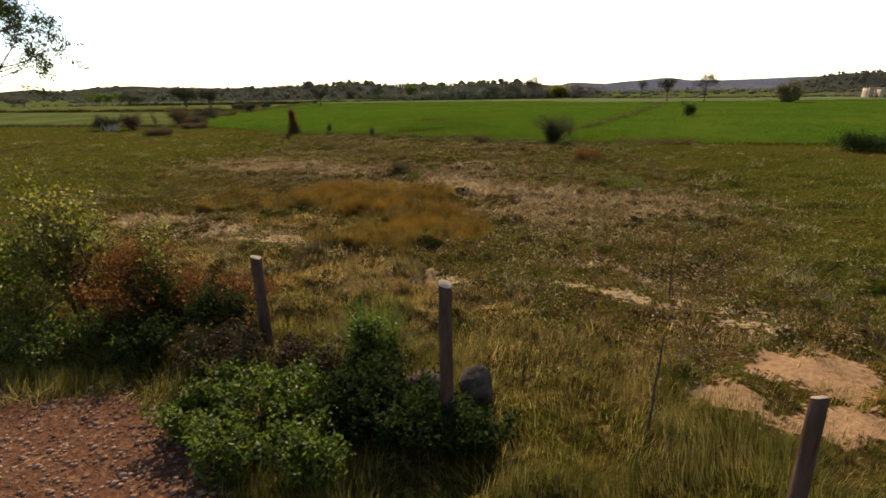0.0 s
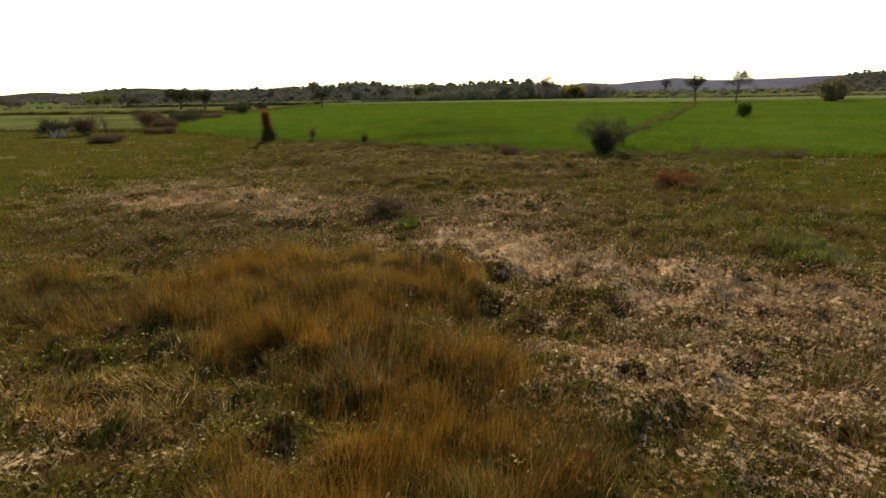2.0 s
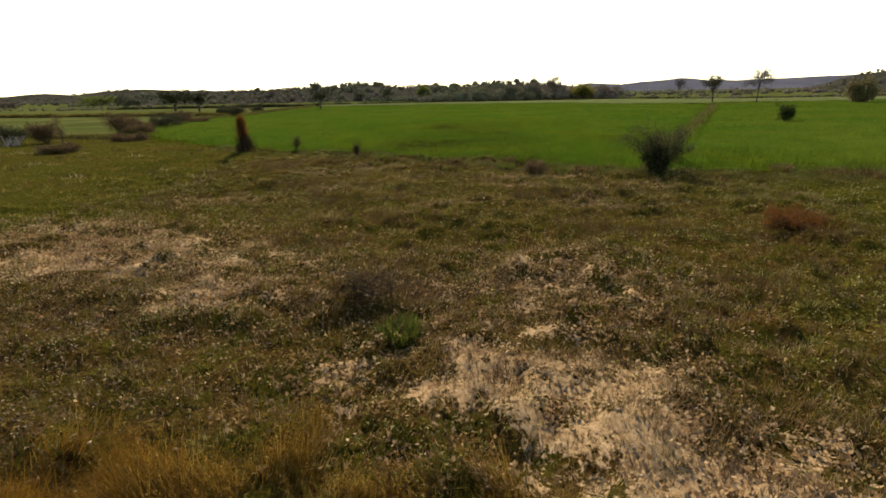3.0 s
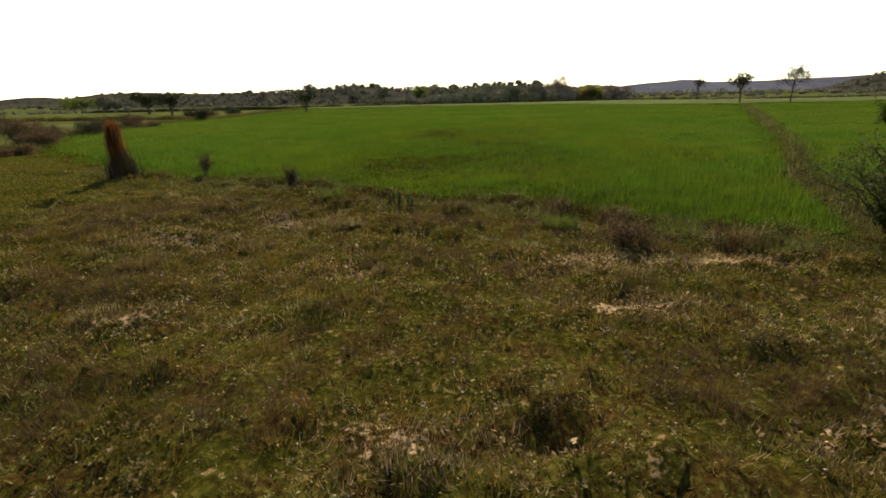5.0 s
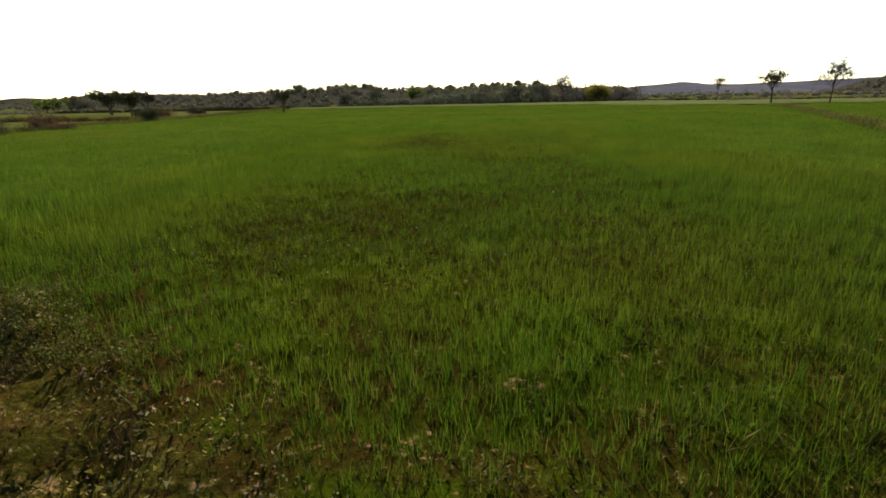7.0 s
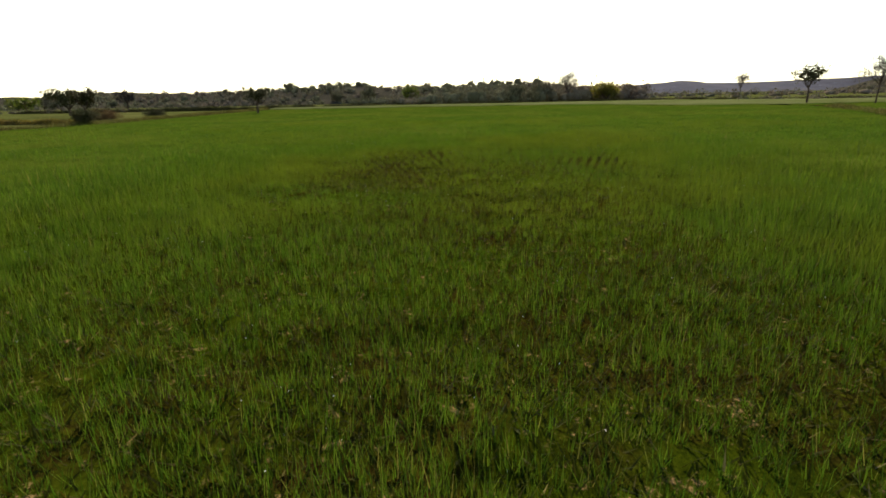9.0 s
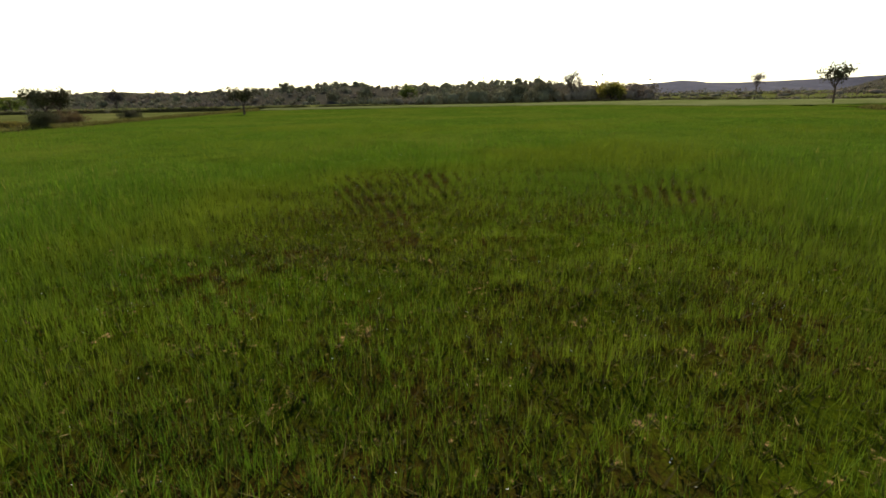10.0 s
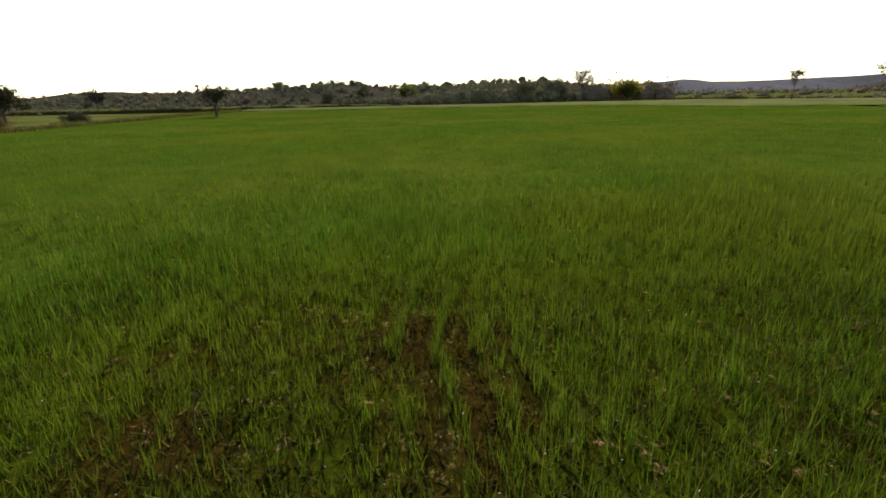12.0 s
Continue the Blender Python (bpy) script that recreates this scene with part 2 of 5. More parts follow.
    bsdf.inputs["Roughness"].default_value = 1.0
    bsdf.inputs["Specular IOR Level"].default_value = 0.0
    links.new(colour, bsdf.inputs["Base Color"])
    bp = nodes.new("ShaderNodeBump")
    bp.inputs["Strength"].default_value, bp.inputs["Distance"].default_value = 0.7, 0.05
    links.new(fine, bp.inputs["Height"])
    links.new(bp.outputs[0], bsdf.inputs["Normal"])
    out = nodes.new("ShaderNodeOutputMaterial")
    links.new(bsdf.outputs[0], out.inputs["Surface"])
    return m


GROUND = ground_material()
WHEAT = leaf_material("wheat", [(0.0, (0.037, 0.088, 0.006)), (0.5, (0.064, 0.134, 0.010)), (0.9, (0.102, 0.172, 0.015)), (1.0, (0.18, 0.17, 0.04))],
                      (0.108, 0.142, 0.012), patch=0.11, amount=0.7, mottle=0.4, through_light=0.5)
CANOPY = leaf_material("wheat_canopy", [(0.0, (0.043, 0.080, 0.009)), (1.0, (0.043, 0.080, 0.009))], (0.068, 0.094, 0.012), patch=0.09, amount=0.8, through_light=0.1, rough=1.0, gloss=0.0, mottle=0.3)
OLIVE = leaf_material("pasture_grass", [(0.0, (0.055, 0.054, 0.007)), (0.45, (0.113, 0.100, 0.013)), (0.85, (0.19, 0.148, 0.028)), (1.0, (0.36, 0.27, 0.10))],
                      (0.145, 0.092, 0.020), patch=0.16, amount=0.8, mottle=0.8)
STRAW = leaf_material("dry_grass", [(0.0, (0.08, 0.055, 0.014)), (0.5, (0.17, 0.125, 0.035)), (1.0, (0.40, 0.33, 0.15))], (0.12, 0.07, 0.018), patch=0.5, amount=0.6)
STRAWTIP = leaf_material("straw_cushion", [(0.0, (0.12, 0.10, 0.035)), (0.5, (0.26, 0.21, 0.085)), (1.0, (0.48, 0.41, 0.22))], (0.16, 0.15, 0.04), patch=0.6, amount=0.6, through_light=0.45)
STUBBLE = leaf_material("basal_leaves", [(0.0, (0.020, 0.027, 0.003)), (0.5, (0.044, 0.056, 0.005)), (0.96, (0.075, 0.072, 0.009)), (1.0, (0.24, 0.20, 0.08))], (0.044, 0.034, 0.004), patch=0.4, amount=0.8)
LITTER = leaf_material("brown_litter", [(0.0, (0.07, 0.038, 0.018)), (0.6, (0.21, 0.125, 0.06)), (1.0, (0.50, 0.37, 0.24))], (0.16, 0.09, 0.036), patch=0.8, amount=0.5, through_light=0.2)
ORANGE = leaf_material("orange_grass", [(0.0, (0.07, 0.037, 0.006)), (0.6, (0.19, 0.102, 0.013)), (1.0, (0.42, 0.28, 0.08))], (0.23, 0.105, 0.012), patch=0.45, amount=0.7, through_light=0.55)
FRESH = leaf_material("fresh_leaves", [(0.0, (0.035, 0.065, 0.008)), (0.6, (0.085, 0.13, 0.014)), (1.0, (0.19, 0.20, 0.03))], (0.07, 0.085, 0.012), patch=1.2, amount=0.5, rough=0.5, gloss=0.2, through_light=0.55)
PALE = leaf_material("bleached_grass", [(0.0, (0.15, 0.085, 0.032)), (0.5, (0.38, 0.24, 0.115)), (1.0, (0.60, 0.43, 0.24))], (0.28, 0.155, 0.066), patch=1.2, amount=0.5, through_light=0.3)
GOLD = leaf_material("golden_grass", [(0.0, (0.06, 0.055, 0.009)), (0.5, (0.145, 0.118, 0.018)), (1.0, (0.42, 0.32, 0.12))], (0.085, 0.085, 0.012), patch=0.9, amount=0.6, through_light=0.55)
MATGRASS = leaf_material("matted_grass", [(0.0, (0.13, 0.085, 0.018)), (0.5, (0.31, 0.195, 0.05)), (1.0, (0.60, 0.45, 0.19))], (0.26, 0.135, 0.034), patch=0.8, amount=0.6, through_light=0.6)
YELLOW = leaf_material("yellow_green_leaves", [(0.0, (0.07, 0.075, 0.008)), (0.5, (0.15, 0.14, 0.014)), (1.0, (0.36, 0.31, 0.07))], (0.09, 0.10, 0.014), patch=1.0, amount=0.4, rough=0.5, gloss=0.2, through_light=0.6)
RUST = leaf_material("rust_leaves", [(0.0, (0.08, 0.025, 0.006)), (0.6, (0.155, 0.055, 0.013)), (1.0, (0.25, 0.13, 0.045))], (0.12, 0.06, 0.016), patch=1.2, amount=0.5, through_light=0.55)
DARKLEAF = leaf_material("dark_leaves", [(0.0, (0.010, 0.020, 0.005)), (0.6, (0.026, 0.044, 0.010)), (1.0, (0.06, 0.075, 0.02))], (0.03, 0.036, 0.010), patch=0.8, amount=0.5, rough=0.8, gloss=0.03)
OLIVETREE = leaf_material("olive_crown", [(0.0, (0.12, 0.105, 0.04)), (0.6, (0.21, 0.175, 0.07)), (1.0, (0.29, 0.24, 0.10))], (0.20, 0.14, 0.065), patch=0.3, amount=0.6, through_light=0.22)
TREELEAF = leaf_material("tree_leaves", [(0.0, (0.03, 0.036, 0.012)), (0.6, (0.055, 0.06, 0.02)), (1.0, (0.09, 0.09, 0.032))], (0.06, 0.052, 0.024), patch=0.15, amount=0.6, through_light=0.12)
TWIGS = leaf_material("grey_twigs", [(0.0, (0.03, 0.026, 0.023)), (1.0, (0.07, 0.06, 0.052))], (0.05, 0.042, 0.036), patch=0.3, amount=0.5, through_light=0.05)
BROWNLEAF = leaf_material("brown_twigs", [(0.0, (0.055, 0.032, 0.014)), (0.6, (0.12, 0.07, 0.03)), (1.0, (0.22, 0.145, 0.065))], (0.09, 0.07, 0.028), patch=0.5, amount=0.6, through_light=0.3)
MATBROWN = leaf_material("brown_mat", [(0.0, (0.05, 0.028, 0.012)), (0.6, (0.11, 0.062, 0.026)), (1.0, (0.20, 0.125, 0.06))], (0.085, 0.06, 0.02), patch=0.6, amount=0.6, through_light=0.35)
DARKBROWN = leaf_material("dark_stems", [(0.0, (0.03, 0.018, 0.009)), (0.6, (0.065, 0.04, 0.018)), (1.0, (0.13, 0.085, 0.035))], (0.05, 0.04, 0.016), patch=0.8, amount=0.5, through_light=0.2)
THORN = leaf_material("thorn_leaves", [(0.0, (0.02, 0.026, 0.006)), (0.6, (0.055, 0.066, 0.015)), (1.0, (0.16, 0.17, 0.06))], (0.05, 0.05, 0.012), patch=0.9, amount=0.5, through_light=0.4)
PALETWIGS = leaf_material("pale_twigs", [(0.0, (0.07, 0.062, 0.055)), (1.0, (0.15, 0.135, 0.12))], (0.11, 0.095, 0.08), patch=0.3, amount=0.5, through_light=0.15)
WEED = leaf_material("creeping_weeds", [(0.0, (0.03, 0.032, 0.005)), (0.5, (0.10, 0.095, 0.015)), (0.8, (0.21, 0.19, 0.04)), (1.0, (0.48, 0.42, 0.20))], (0.135, 0.074, 0.02), patch=0.3, amount=0.7, through_light=0.4, mottle=0.7)
EDGEWEED = leaf_material("edge_weeds", [(0.0, (0.04, 0.048, 0.008)), (0.6, (0.10, 0.105, 0.02)), (1.0, (0.26, 0.25, 0.09))], (0.075, 0.065, 0.016), patch=0.8, amount=0.6, through_light=0.45, mottle=0.5)
# leaf albedo raised and greyed to paint in the haze over the far woods
HAZY_WOODLEAF = leaf_material("woodland", [(0.0, (0.12, 0.12, 0.065)), (0.5, (0.165, 0.158, 0.09)), (1.0, (0.21, 0.195, 0.115))], (0.20, 0.15, 0.115), patch=0.03, amount=0.8, through_light=0.12, rough=1.0, gloss=0.0)
BARK = rough_material("bark", (0.035, 0.024, 0.017), (0.13, 0.095, 0.07), 9.0, 0.6, stretch=(1, 1, 0.25))
POST_WOOD = rough_material("post_wood", (0.04, 0.023, 0.017), (0.14, 0.085, 0.066), 14.0, 0.5, stretch=(1, 1, 0.15))
CUT_WOOD = rough_material("cut_wood", (0.24, 0.19, 0.14), (0.46, 0.38, 0.30), 20.0, 0.2)
STONE = rough_material("stone", (0.035, 0.026, 0.02), (0.13, 0.10, 0.08), 7.0, 0.9)
PEBBLE = rough_material("pebble", (0.10, 0.05, 0.036), (0.40, 0.26, 0.19), 3.0, 0.3)
PALE_STONE = rough_material("pale_stone", (0.35, 0.26, 0.19), (0.60, 0.48, 0.36), 3.0, 0.4)
HILL_NEAR = rough_material("hill_scrub", (0.036, 0.036, 0.028), (0.066, 0.062, 0.05), 0.12, 0.1, speck=(0.034, 0.036, 0.026))
# the grey-violet is distance haze painted into the ridge's base colour
HILL_HAZED = rough_material("hill_far_hazed", (0.085, 0.09, 0.115), (0.12, 0.122, 0.15), 0.02, 0.2, speck=(0.10, 0.11, 0.135))
GREEN_BANK = rough_material("grassy_bank", (0.014, 0.014, 0.005), (0.055, 0.048, 0.018), 5.0, 0.6)
BANK = rough_material("bank_earth", (0.02, 0.017, 0.007), (0.10, 0.072, 0.032), 5.0, 0.6)
WHITE = rough_material("white_scrap", (0.6, 0.58, 0.55), (0.8, 0.8, 0.78), 5.0, 0.1, rough=0.5)

# ---- the plan ----
EDGE_X = [-80, -34, -26, -13.3, -9, -6, -3.2, -1.6, 0.5, 2.7, 5, 9, 15, 25, 60]
EDGE_Y = [56, 53, 52, 43.4, 41.9, 41.5, 39.9, 39.2, 38.2, 36.6, 35.5, 34.5, 33.5, 31, 26]
LEFT_Y = [40, 52, 60, 81, 95, 112, 140, 165]
LEFT_X = [-24, -26, -33, -41, -40, -43, -47, -50]
BUND_Y = [34, 36.4, 42.7, 48.5, 56.7, 67.1, 74.5, 90, 104, 114]
BUND_X = [5.6, 6.6, 8.6, 11.7, 15.2, 19.6, 22.7, 29.3, 35.2, 39.0]
# bare pale clay: x, y, half width, half depth, turn
CLAY = [(-5.0, 13.4, 2.2, 1.1, 0.1, 0.74), (-3.0, 12.6, 0.9, 0.7, 0.3, 0.6), (-7.2, 14.6, 1.8, 0.7, 0.0, 0.7), (-1.4, 11.9, 1.0, 0.5, 0.2, 0.5),
        (-3.3, 11.6, 0.6, 0.3, 0.1, 0.5), (3.6, 9.8, 1.0, 0.25, -0.5, 0.7), (0.2, 20.4, 2.3, 1.4, -0.4, 0.72), (2.0, 18.9, 2.3, 1.2, -0.3, 0.84),
        (4.2, 17.5, 2.6, 1.3, -0.3, 0.8), (6.2, 16.2, 2.0, 1.0, -0.3, 0.58),
        (0.8, 10.5, 1.1, 0.5, -0.3, 0.66), (-1.6, 11.6, 1.0, 0.5, 0.1, 0.5), (-3.4, 13.5, 1.6, 0.6, 0.0, 0.74)]
# thin cover of dead grass over clay
STRAW_BEDS = [(3.5, 15.2, 3.0, 1.7, -0.3, 0.46), (7.5, 17.5, 2.0, 0.9, -0.2, 0.32), (-7.0, 24.3, 3.6, 1.7, 0.0, 0.74), (-9.5, 26.2, 2.4, 1.0, 0.0, 0.64),
        (-4.2, 22.6, 2.0, 0.9, 0.0, 0.55), (1.0, 23.4, 2.0, 1.6, 0.0, 0.45), (1.3, 34.0, 1.0, 0.7, 0.4, 0.36), (3.4, 34.2, 1.0, 0.4, 0.0, 0.5),
        (4.0, 11.5, 2.4, 1.0, -0.4, 0.36), (-0.5, 10.2, 1.6, 0.6, -0.2, 0.4), (5.5, 9.0, 1.2, 0.8, -0.3, 0.45),
        (-4.8, 31.6, 0.9, 0.5, 0.0, 0.5), (-3.2, 33.3, 1.0, 0.4, 0.1, 0.48), (1.3, 32.2, 0.8, 0.4, 0.0, 0.5), (-6.8, 35.0, 1.3, 0.5, 0.0, 0.5), (0.2, 34.0, 0.9, 0.4, 0.2, 0.46), (2.7, 29.4, 0.8, 0.5, 0.0, 0.46),
        (-1.2, 29.4, 0.8, 0.4, 0.0, 0.44), (-7.8, 29.6, 1.2, 0.6, 0.0, 0.46), (-5.0, 36.6, 0.9, 0.4, 0.0, 0.5), (4.4, 31.8, 1.0, 0.5, 0.0, 0.48)]
BARE = CLAY + STRAW_BEDS
# brown chips and litter by the fence
CHIPS = [(4.2, 7.8, 2.2, 1.3, -0.3, 1.0), (5.2, 10.8, 3.2, 1.8, -0.35, 1.0), (2.2, 9.6, 2.2, 0.9, -0.4, 0.9), (7.0, 8.2, 1.4, 1.6, 0.0, 0.9), (-4.6, 13.0, 3.6, 1.7, 0.0, 1.0), (-5.0, 20.6, 4.5, 2.6, 0.0, 0.8), (0.8, 22.6, 2.6, 2.2, 0.0, 0.7), (3.8, 30.5, 2.0, 2.0, 0.0, 0.3)]
# wheat so thin that its rows show: x, y, half width, half depth, turn, how thin
THIN = [(-4.3, 62.0, 0.75, 4.2, 0.36, 1.0), (1.8, 63.5, 1.1, 2.6, 0.1, 0.7), (1.3, 40.5, 1.7, 0.8, -0.4, 0.8), (0.6, 57.6, 2.2, 1.4, 0.1, 0.3),
        (-4.0, 63.3, 1.6, 1.5, 0.0, 0.45), (3.5, 68.5, 1.0, 2.5, 0.0, 0.4), (-1.6, 46.6, 1.2, 0.8, 0.0, 0.3), (-4.2, 58.4, 1.4, 1.0, 0.0, 0.45), (7.0, 48.5, 2.0, 2.6, 0.3, 0.7),
        (-3.4, 66.0, 1.2, 1.6, 0.0, 0.6), (11.5, 38.5, 3.5, 2.4, -0.2, 0.8)]
SAND = [(5.5, 7.45, 0.75, 0.5, -0.3, 1.0), (4.35, 6.85, 0.55, 0.28, -0.6, 0.9), (5.2, 6.5, 0.5, 0.3, 0.0, 0.8)]


def blot(x, y, places):
    """How deep a place lies within a list of ragged ovals, 0..1."""
    best = np.zeros_like(np.asarray(x, float))
    rag = (fbm(np.asarray(x) * 1.3, np.asarray(y) * 1.9, 31, 5) - 0.5) * 2.6
    for px, py, a, b, turn, *much in places:
        c, s = math.cos(turn), math.sin(turn)
        u, v = ((x - px) * c + (y - py) * s) / a, (-(x - px) * s + (y - py) * c) / b
        best = np.maximum(best, np.clip(1.15 - np.sqrt(u * u + v * v) + rag * np.clip(1.9 - np.sqrt(u * u + v * v), 0, 1), 0, 1) * (much[0] if much else 1.0))
    return best


def in_field(x, y):
    """Positive within the wheat, in metres from its near edge or side."""
    near = y - np.interp(x, EDGE_X, EDGE_Y) + (fbm(x * 0.5, y * 0.5, 3) - 0.5) * 1.2
    side = x - np.interp(y, LEFT_Y, LEFT_X)
    return np.minimum(near, np.where(y > 50, side, near))


def track(x, y):
    """Positive on the gravel track, which runs beside the fence."""
    line = np.interp(x, [-40, -3.7, -2, -1.3, -0.6, 0.6, 20], [14, 6.5, 6.5, 6.2, 5.2, 4.2, -3])
    return line - y + (fbm(x * 0.8, y * 0.8, 5) - 0.5) * 0.8


def nearness(x, y):
    """Metres from which a place is seen at the closest, along the whole flight."""
    ahead = np.maximum(y - 62, 0)
    return np.hypot(ahead, np.maximum(np.abs(x + 1.8) * 1.35, 3.0))


def height_at(x, y):
    x, y = np.asarray(x, float), np.asarray(y, float)
    near = np.exp(-((np.maximum(np.abs(x + 1) - 12, 0)) / 5) ** 2) * np.exp(-((np.maximum(y - 66, 0)) / 5) ** 2)
    h = (fbm(x * 0.35, y * 0.35, 11) - 0.5) * 0.22 + (fbm(x * 1.5, y * 1.5, 12) - 0.5) * 0.26
    # hummocks of matted growth, sharper on the pasture
    hump = np.abs(fbm(x * 1.9 + 4, y * 2.2, 13, 3) - 0.5) * 2
    knob = smooth(0.52, 0.78, vnoise(x * 3.1, y * 3.4, 14))
    rough = smooth(0.30, 0.62, fbm(x * 0.45, y * 0.45, 15))
    flat = np.maximum(blot(x, y, SAND), smooth(-0.6, 0.2, track(x, y)))
    h = (h + (0.03 - 0.20 * hump + 0.13 * knob) * (0.25 + 0.75 * rough)) * (1 - 0.85 * flat)
    f = in_field(x, y)
    h = h * (1 - 0.6 * smooth(-0.3, 1.0, f))
    # a shallow ditch and lip along the edge of the wheat
    h = h - 0.13 * np.exp(-((f + 0.35) / 0.35) ** 2) + 0.06 * np.exp(-((f - 0.2) / 0.4) ** 2)
    far = (fbm(x * 0.01, y * 0.01, 17) - 0.5) * 1.2 * smooth(200, 600, np.hypot(x, y))
    return h * near + far * 0.4


# ---- ground: one sheet to the horizon ----
def lines(low, high, step, reach, growth=1.14):
    mid = list(np.arange(low, high, step))
    up, s = [mid[-1]], step
    while up[-1] < reach:
        s *= growth
        up.append(up[-1] + s)
    down, s = [mid[0]], step
    while down[-1] > -reach:
        s *= growth
        down.append(down[-1] - s)
    return np.array(down[:0:-1] + mid + up[1:])


gx, gy = lines(-9.5, 7.5, 0.14, 3600, 1.26), lines(5, 66, 0.17, 3600, 1.26)
X, Y = np.meshgrid(gx, gy)
Z = height_at(X, Y)
nx, ny = len(gx), len(gy)
q = (np.arange(ny - 1)[:, None] * nx + np.arange(nx - 1)[None]).ravel()
gt = np.concatenate([np.stack([q, q + 1, q + nx + 1], 1), np.stack([q, q + nx + 1, q + nx], 1)])
gm = mesh_of("ground", np.stack([X.ravel(), Y.ravel(), Z.ravel()], 1), gt, (GROUND,), shade=True)
fx, fy = X.ravel(), Y.ravel()
field_depth = in_field(fx, fy)
strips = vnoise(fx * 0.004 + 3, fy * 0.022, 21)
zones = {"turf": np.maximum(smooth(5.5, 13, np.abs(fx + 1) + (fbm(fx * 0.22, fy * 0.22, 23) - 0.5) * 14) * 0.9, 0.5 * smooth(23, 29, fy + (fbm(fx * 0.3, fy * 0.3, 24) - 0.5) * 8)), "bare": blot(fx, fy, BARE), "sand": blot(fx, fy, SAND), "gravel": smooth(-0.2, 0.3, track(fx, fy)),
         "field": smooth(-0.3, 0.5, field_depth) * smooth(175, 160, fy), "cover": (0.5 + 0.5 * smooth(3, 9, nearness(fx, fy))) * smooth(0.5, 2.5, field_depth) * (1 - 0.9 * np.clip(1.3 * blot(fx, fy, THIN), 0, 1)),
         "green": np.maximum(smooth(160, 175, fy) * (0.35 + 0.65 * smooth(0.35, 0.5, strips)), smooth(-28, -38, fx) * smooth(50, 62, fy))}
for zname, zvalue in zones.items():
    gm.attributes.new(zname, "FLOAT", "POINT").data.foreach_set("value", np.asarray(zvalue, np.float32))
ground = tagged(new("ground", gm), "uneven dry pasture ground with pale bare clay patches", "ground", kind="structure")

# ---- hills and far woods ----
def ridge(name, label, xs, tops, y, depth, mat, cells=70, rag=0.25):
    """A long low hill whose crest follows the given heights."""
    u, v = np.linspace(xs[0], xs[-1], cells * 2), np.linspace(-1, 1, 15)
    U, W = np.meshgrid(u, v)
    bell = np.cos(W * np.pi / 2) ** 1.3
    top = np.interp(U, xs, tops)
    lump = 1 + (fbm(U * 6 / depth, W * 2 + 5, 41) - 0.5) * rag
    ends = smooth(0, 0.06, (U - xs[0]) / (xs[-1] - xs[0])) * smooth(0, 0.06, (xs[-1] - U) / (xs[-1] - xs[0]))
    Zr = top * bell * lump * np.maximum(ends, 0.05) - 0.5
    a = np.stack([U.ravel(), (y + W * depth).ravel(), Zr.ravel()], 1)
    n, k = U.shape[1], U.shape[0]
    q = (np.arange(k - 1)[:, None] * n + np.arange(n - 1)[None]).ravel()
    t = np.concatenate([np.stack([q, q + 1, q + n + 1], 1), np.stack([q, q + n + 1, q + n], 1)])
    return tagged(new(name, mesh_of(name, a, t, (mat,), shade=True)), label, "hill", kind="structure")


def core_geo():
    bm = bmesh.new()
    bmesh.ops.create_icosphere(bm, subdivisions=1, radius=1)
    geo = np.array([v.co for v in bm.verts]), np.array([[v.index for v in f.verts] for f in bm.faces])
    bm.free()
    return geo


CORE = core_geo()


def wood(name, label, spots, mat, seed, per=32):
    """Far scrub and trees too many to count: clumps of small leaves on short stems, one mesh."""
    r = np.random.default_rng(seed)
    geos = []
    for x, y, z, h, w in spots:
        n = r.integers(4, 8)
        c = np.stack([r.normal(0, w * 0.28, n), r.normal(0, w * 0.28, n), r.uniform(0.12, 0.88, n) * h], 1) + (x, y, z)
        geos.append(leaves(r, c, per // n * 2, 0.30 * w, max(0.22, w * 0.11), slim=0.8, simple=True))
        k = np.array([0.27 * w, 0.27 * w, 0.34 * h]) * r.uniform(0.8, 1.15, (len(CORE[0]), 1))
        geos.append((CORE[0] * k + (x, y, z + 0.38 * h), CORE[1]))
        if h > 2.8:
            geos.append(tube([(x, y, z - 0.3), (x + 0.05 * h, y, z + h * 0.35), (x, y, z + h * 0.7)], [0.05 * h, 0.035 * h, 0.015 * h], 3))
    v, t = joined(geos)
    return tagged(new(name, mesh_of(name, v, t, (mat,))), label, "woodland", kind="stuff")


FAR_X, FAR_Z = [120, 187, 252, 294, 340, 362, 385, 402, 462, 522, 604, 663, 730, 900, 1200], [12, 17.0, 13.6, 17.6, 20.5, 23.2, 21.5, 18.4, 17.0, 18.0, 20.4, 22.0, 25, 28, 26]
WEST_X, WEST_Z = [-1100, -823, -593, -547, -512, -460, -417, -375, -320, -252, -100, 60], [13, 12, 8.5, 11.5, 7.6, 13, 14, 12, 10.5, 9.3, 8, 6]
EAST_X, EAST_Z = [168, 176, 182, 190, 197, 206, 216, 240, 300, 420], [0.3, 1.2, 2.6, 5.0, 8.0, 10.0, 10.6, 11, 12, 9]
WOOD_X, WOOD_Z = [-200, -142, -115, -94, -76, -65, -48, -31, -10, 5, 20, 36, 54, 66], [4.2, 5.4, 6.2, 7.0, 7.6, 8.4, 6.6, 6.2, 6.8, 7.6, 7.2, 5.2, 2.6, 0.5]
ridge("hill_far_hazed", "distant ridge, haze painted in as grey-violet", FAR_X, FAR_Z, 1100, 160, HILL_HAZED, rag=0.05)
ridge("hill_west", "low scrub-covered hills on the far horizon", WEST_X, WEST_Z, 620, 90, HILL_NEAR, rag=0.08)
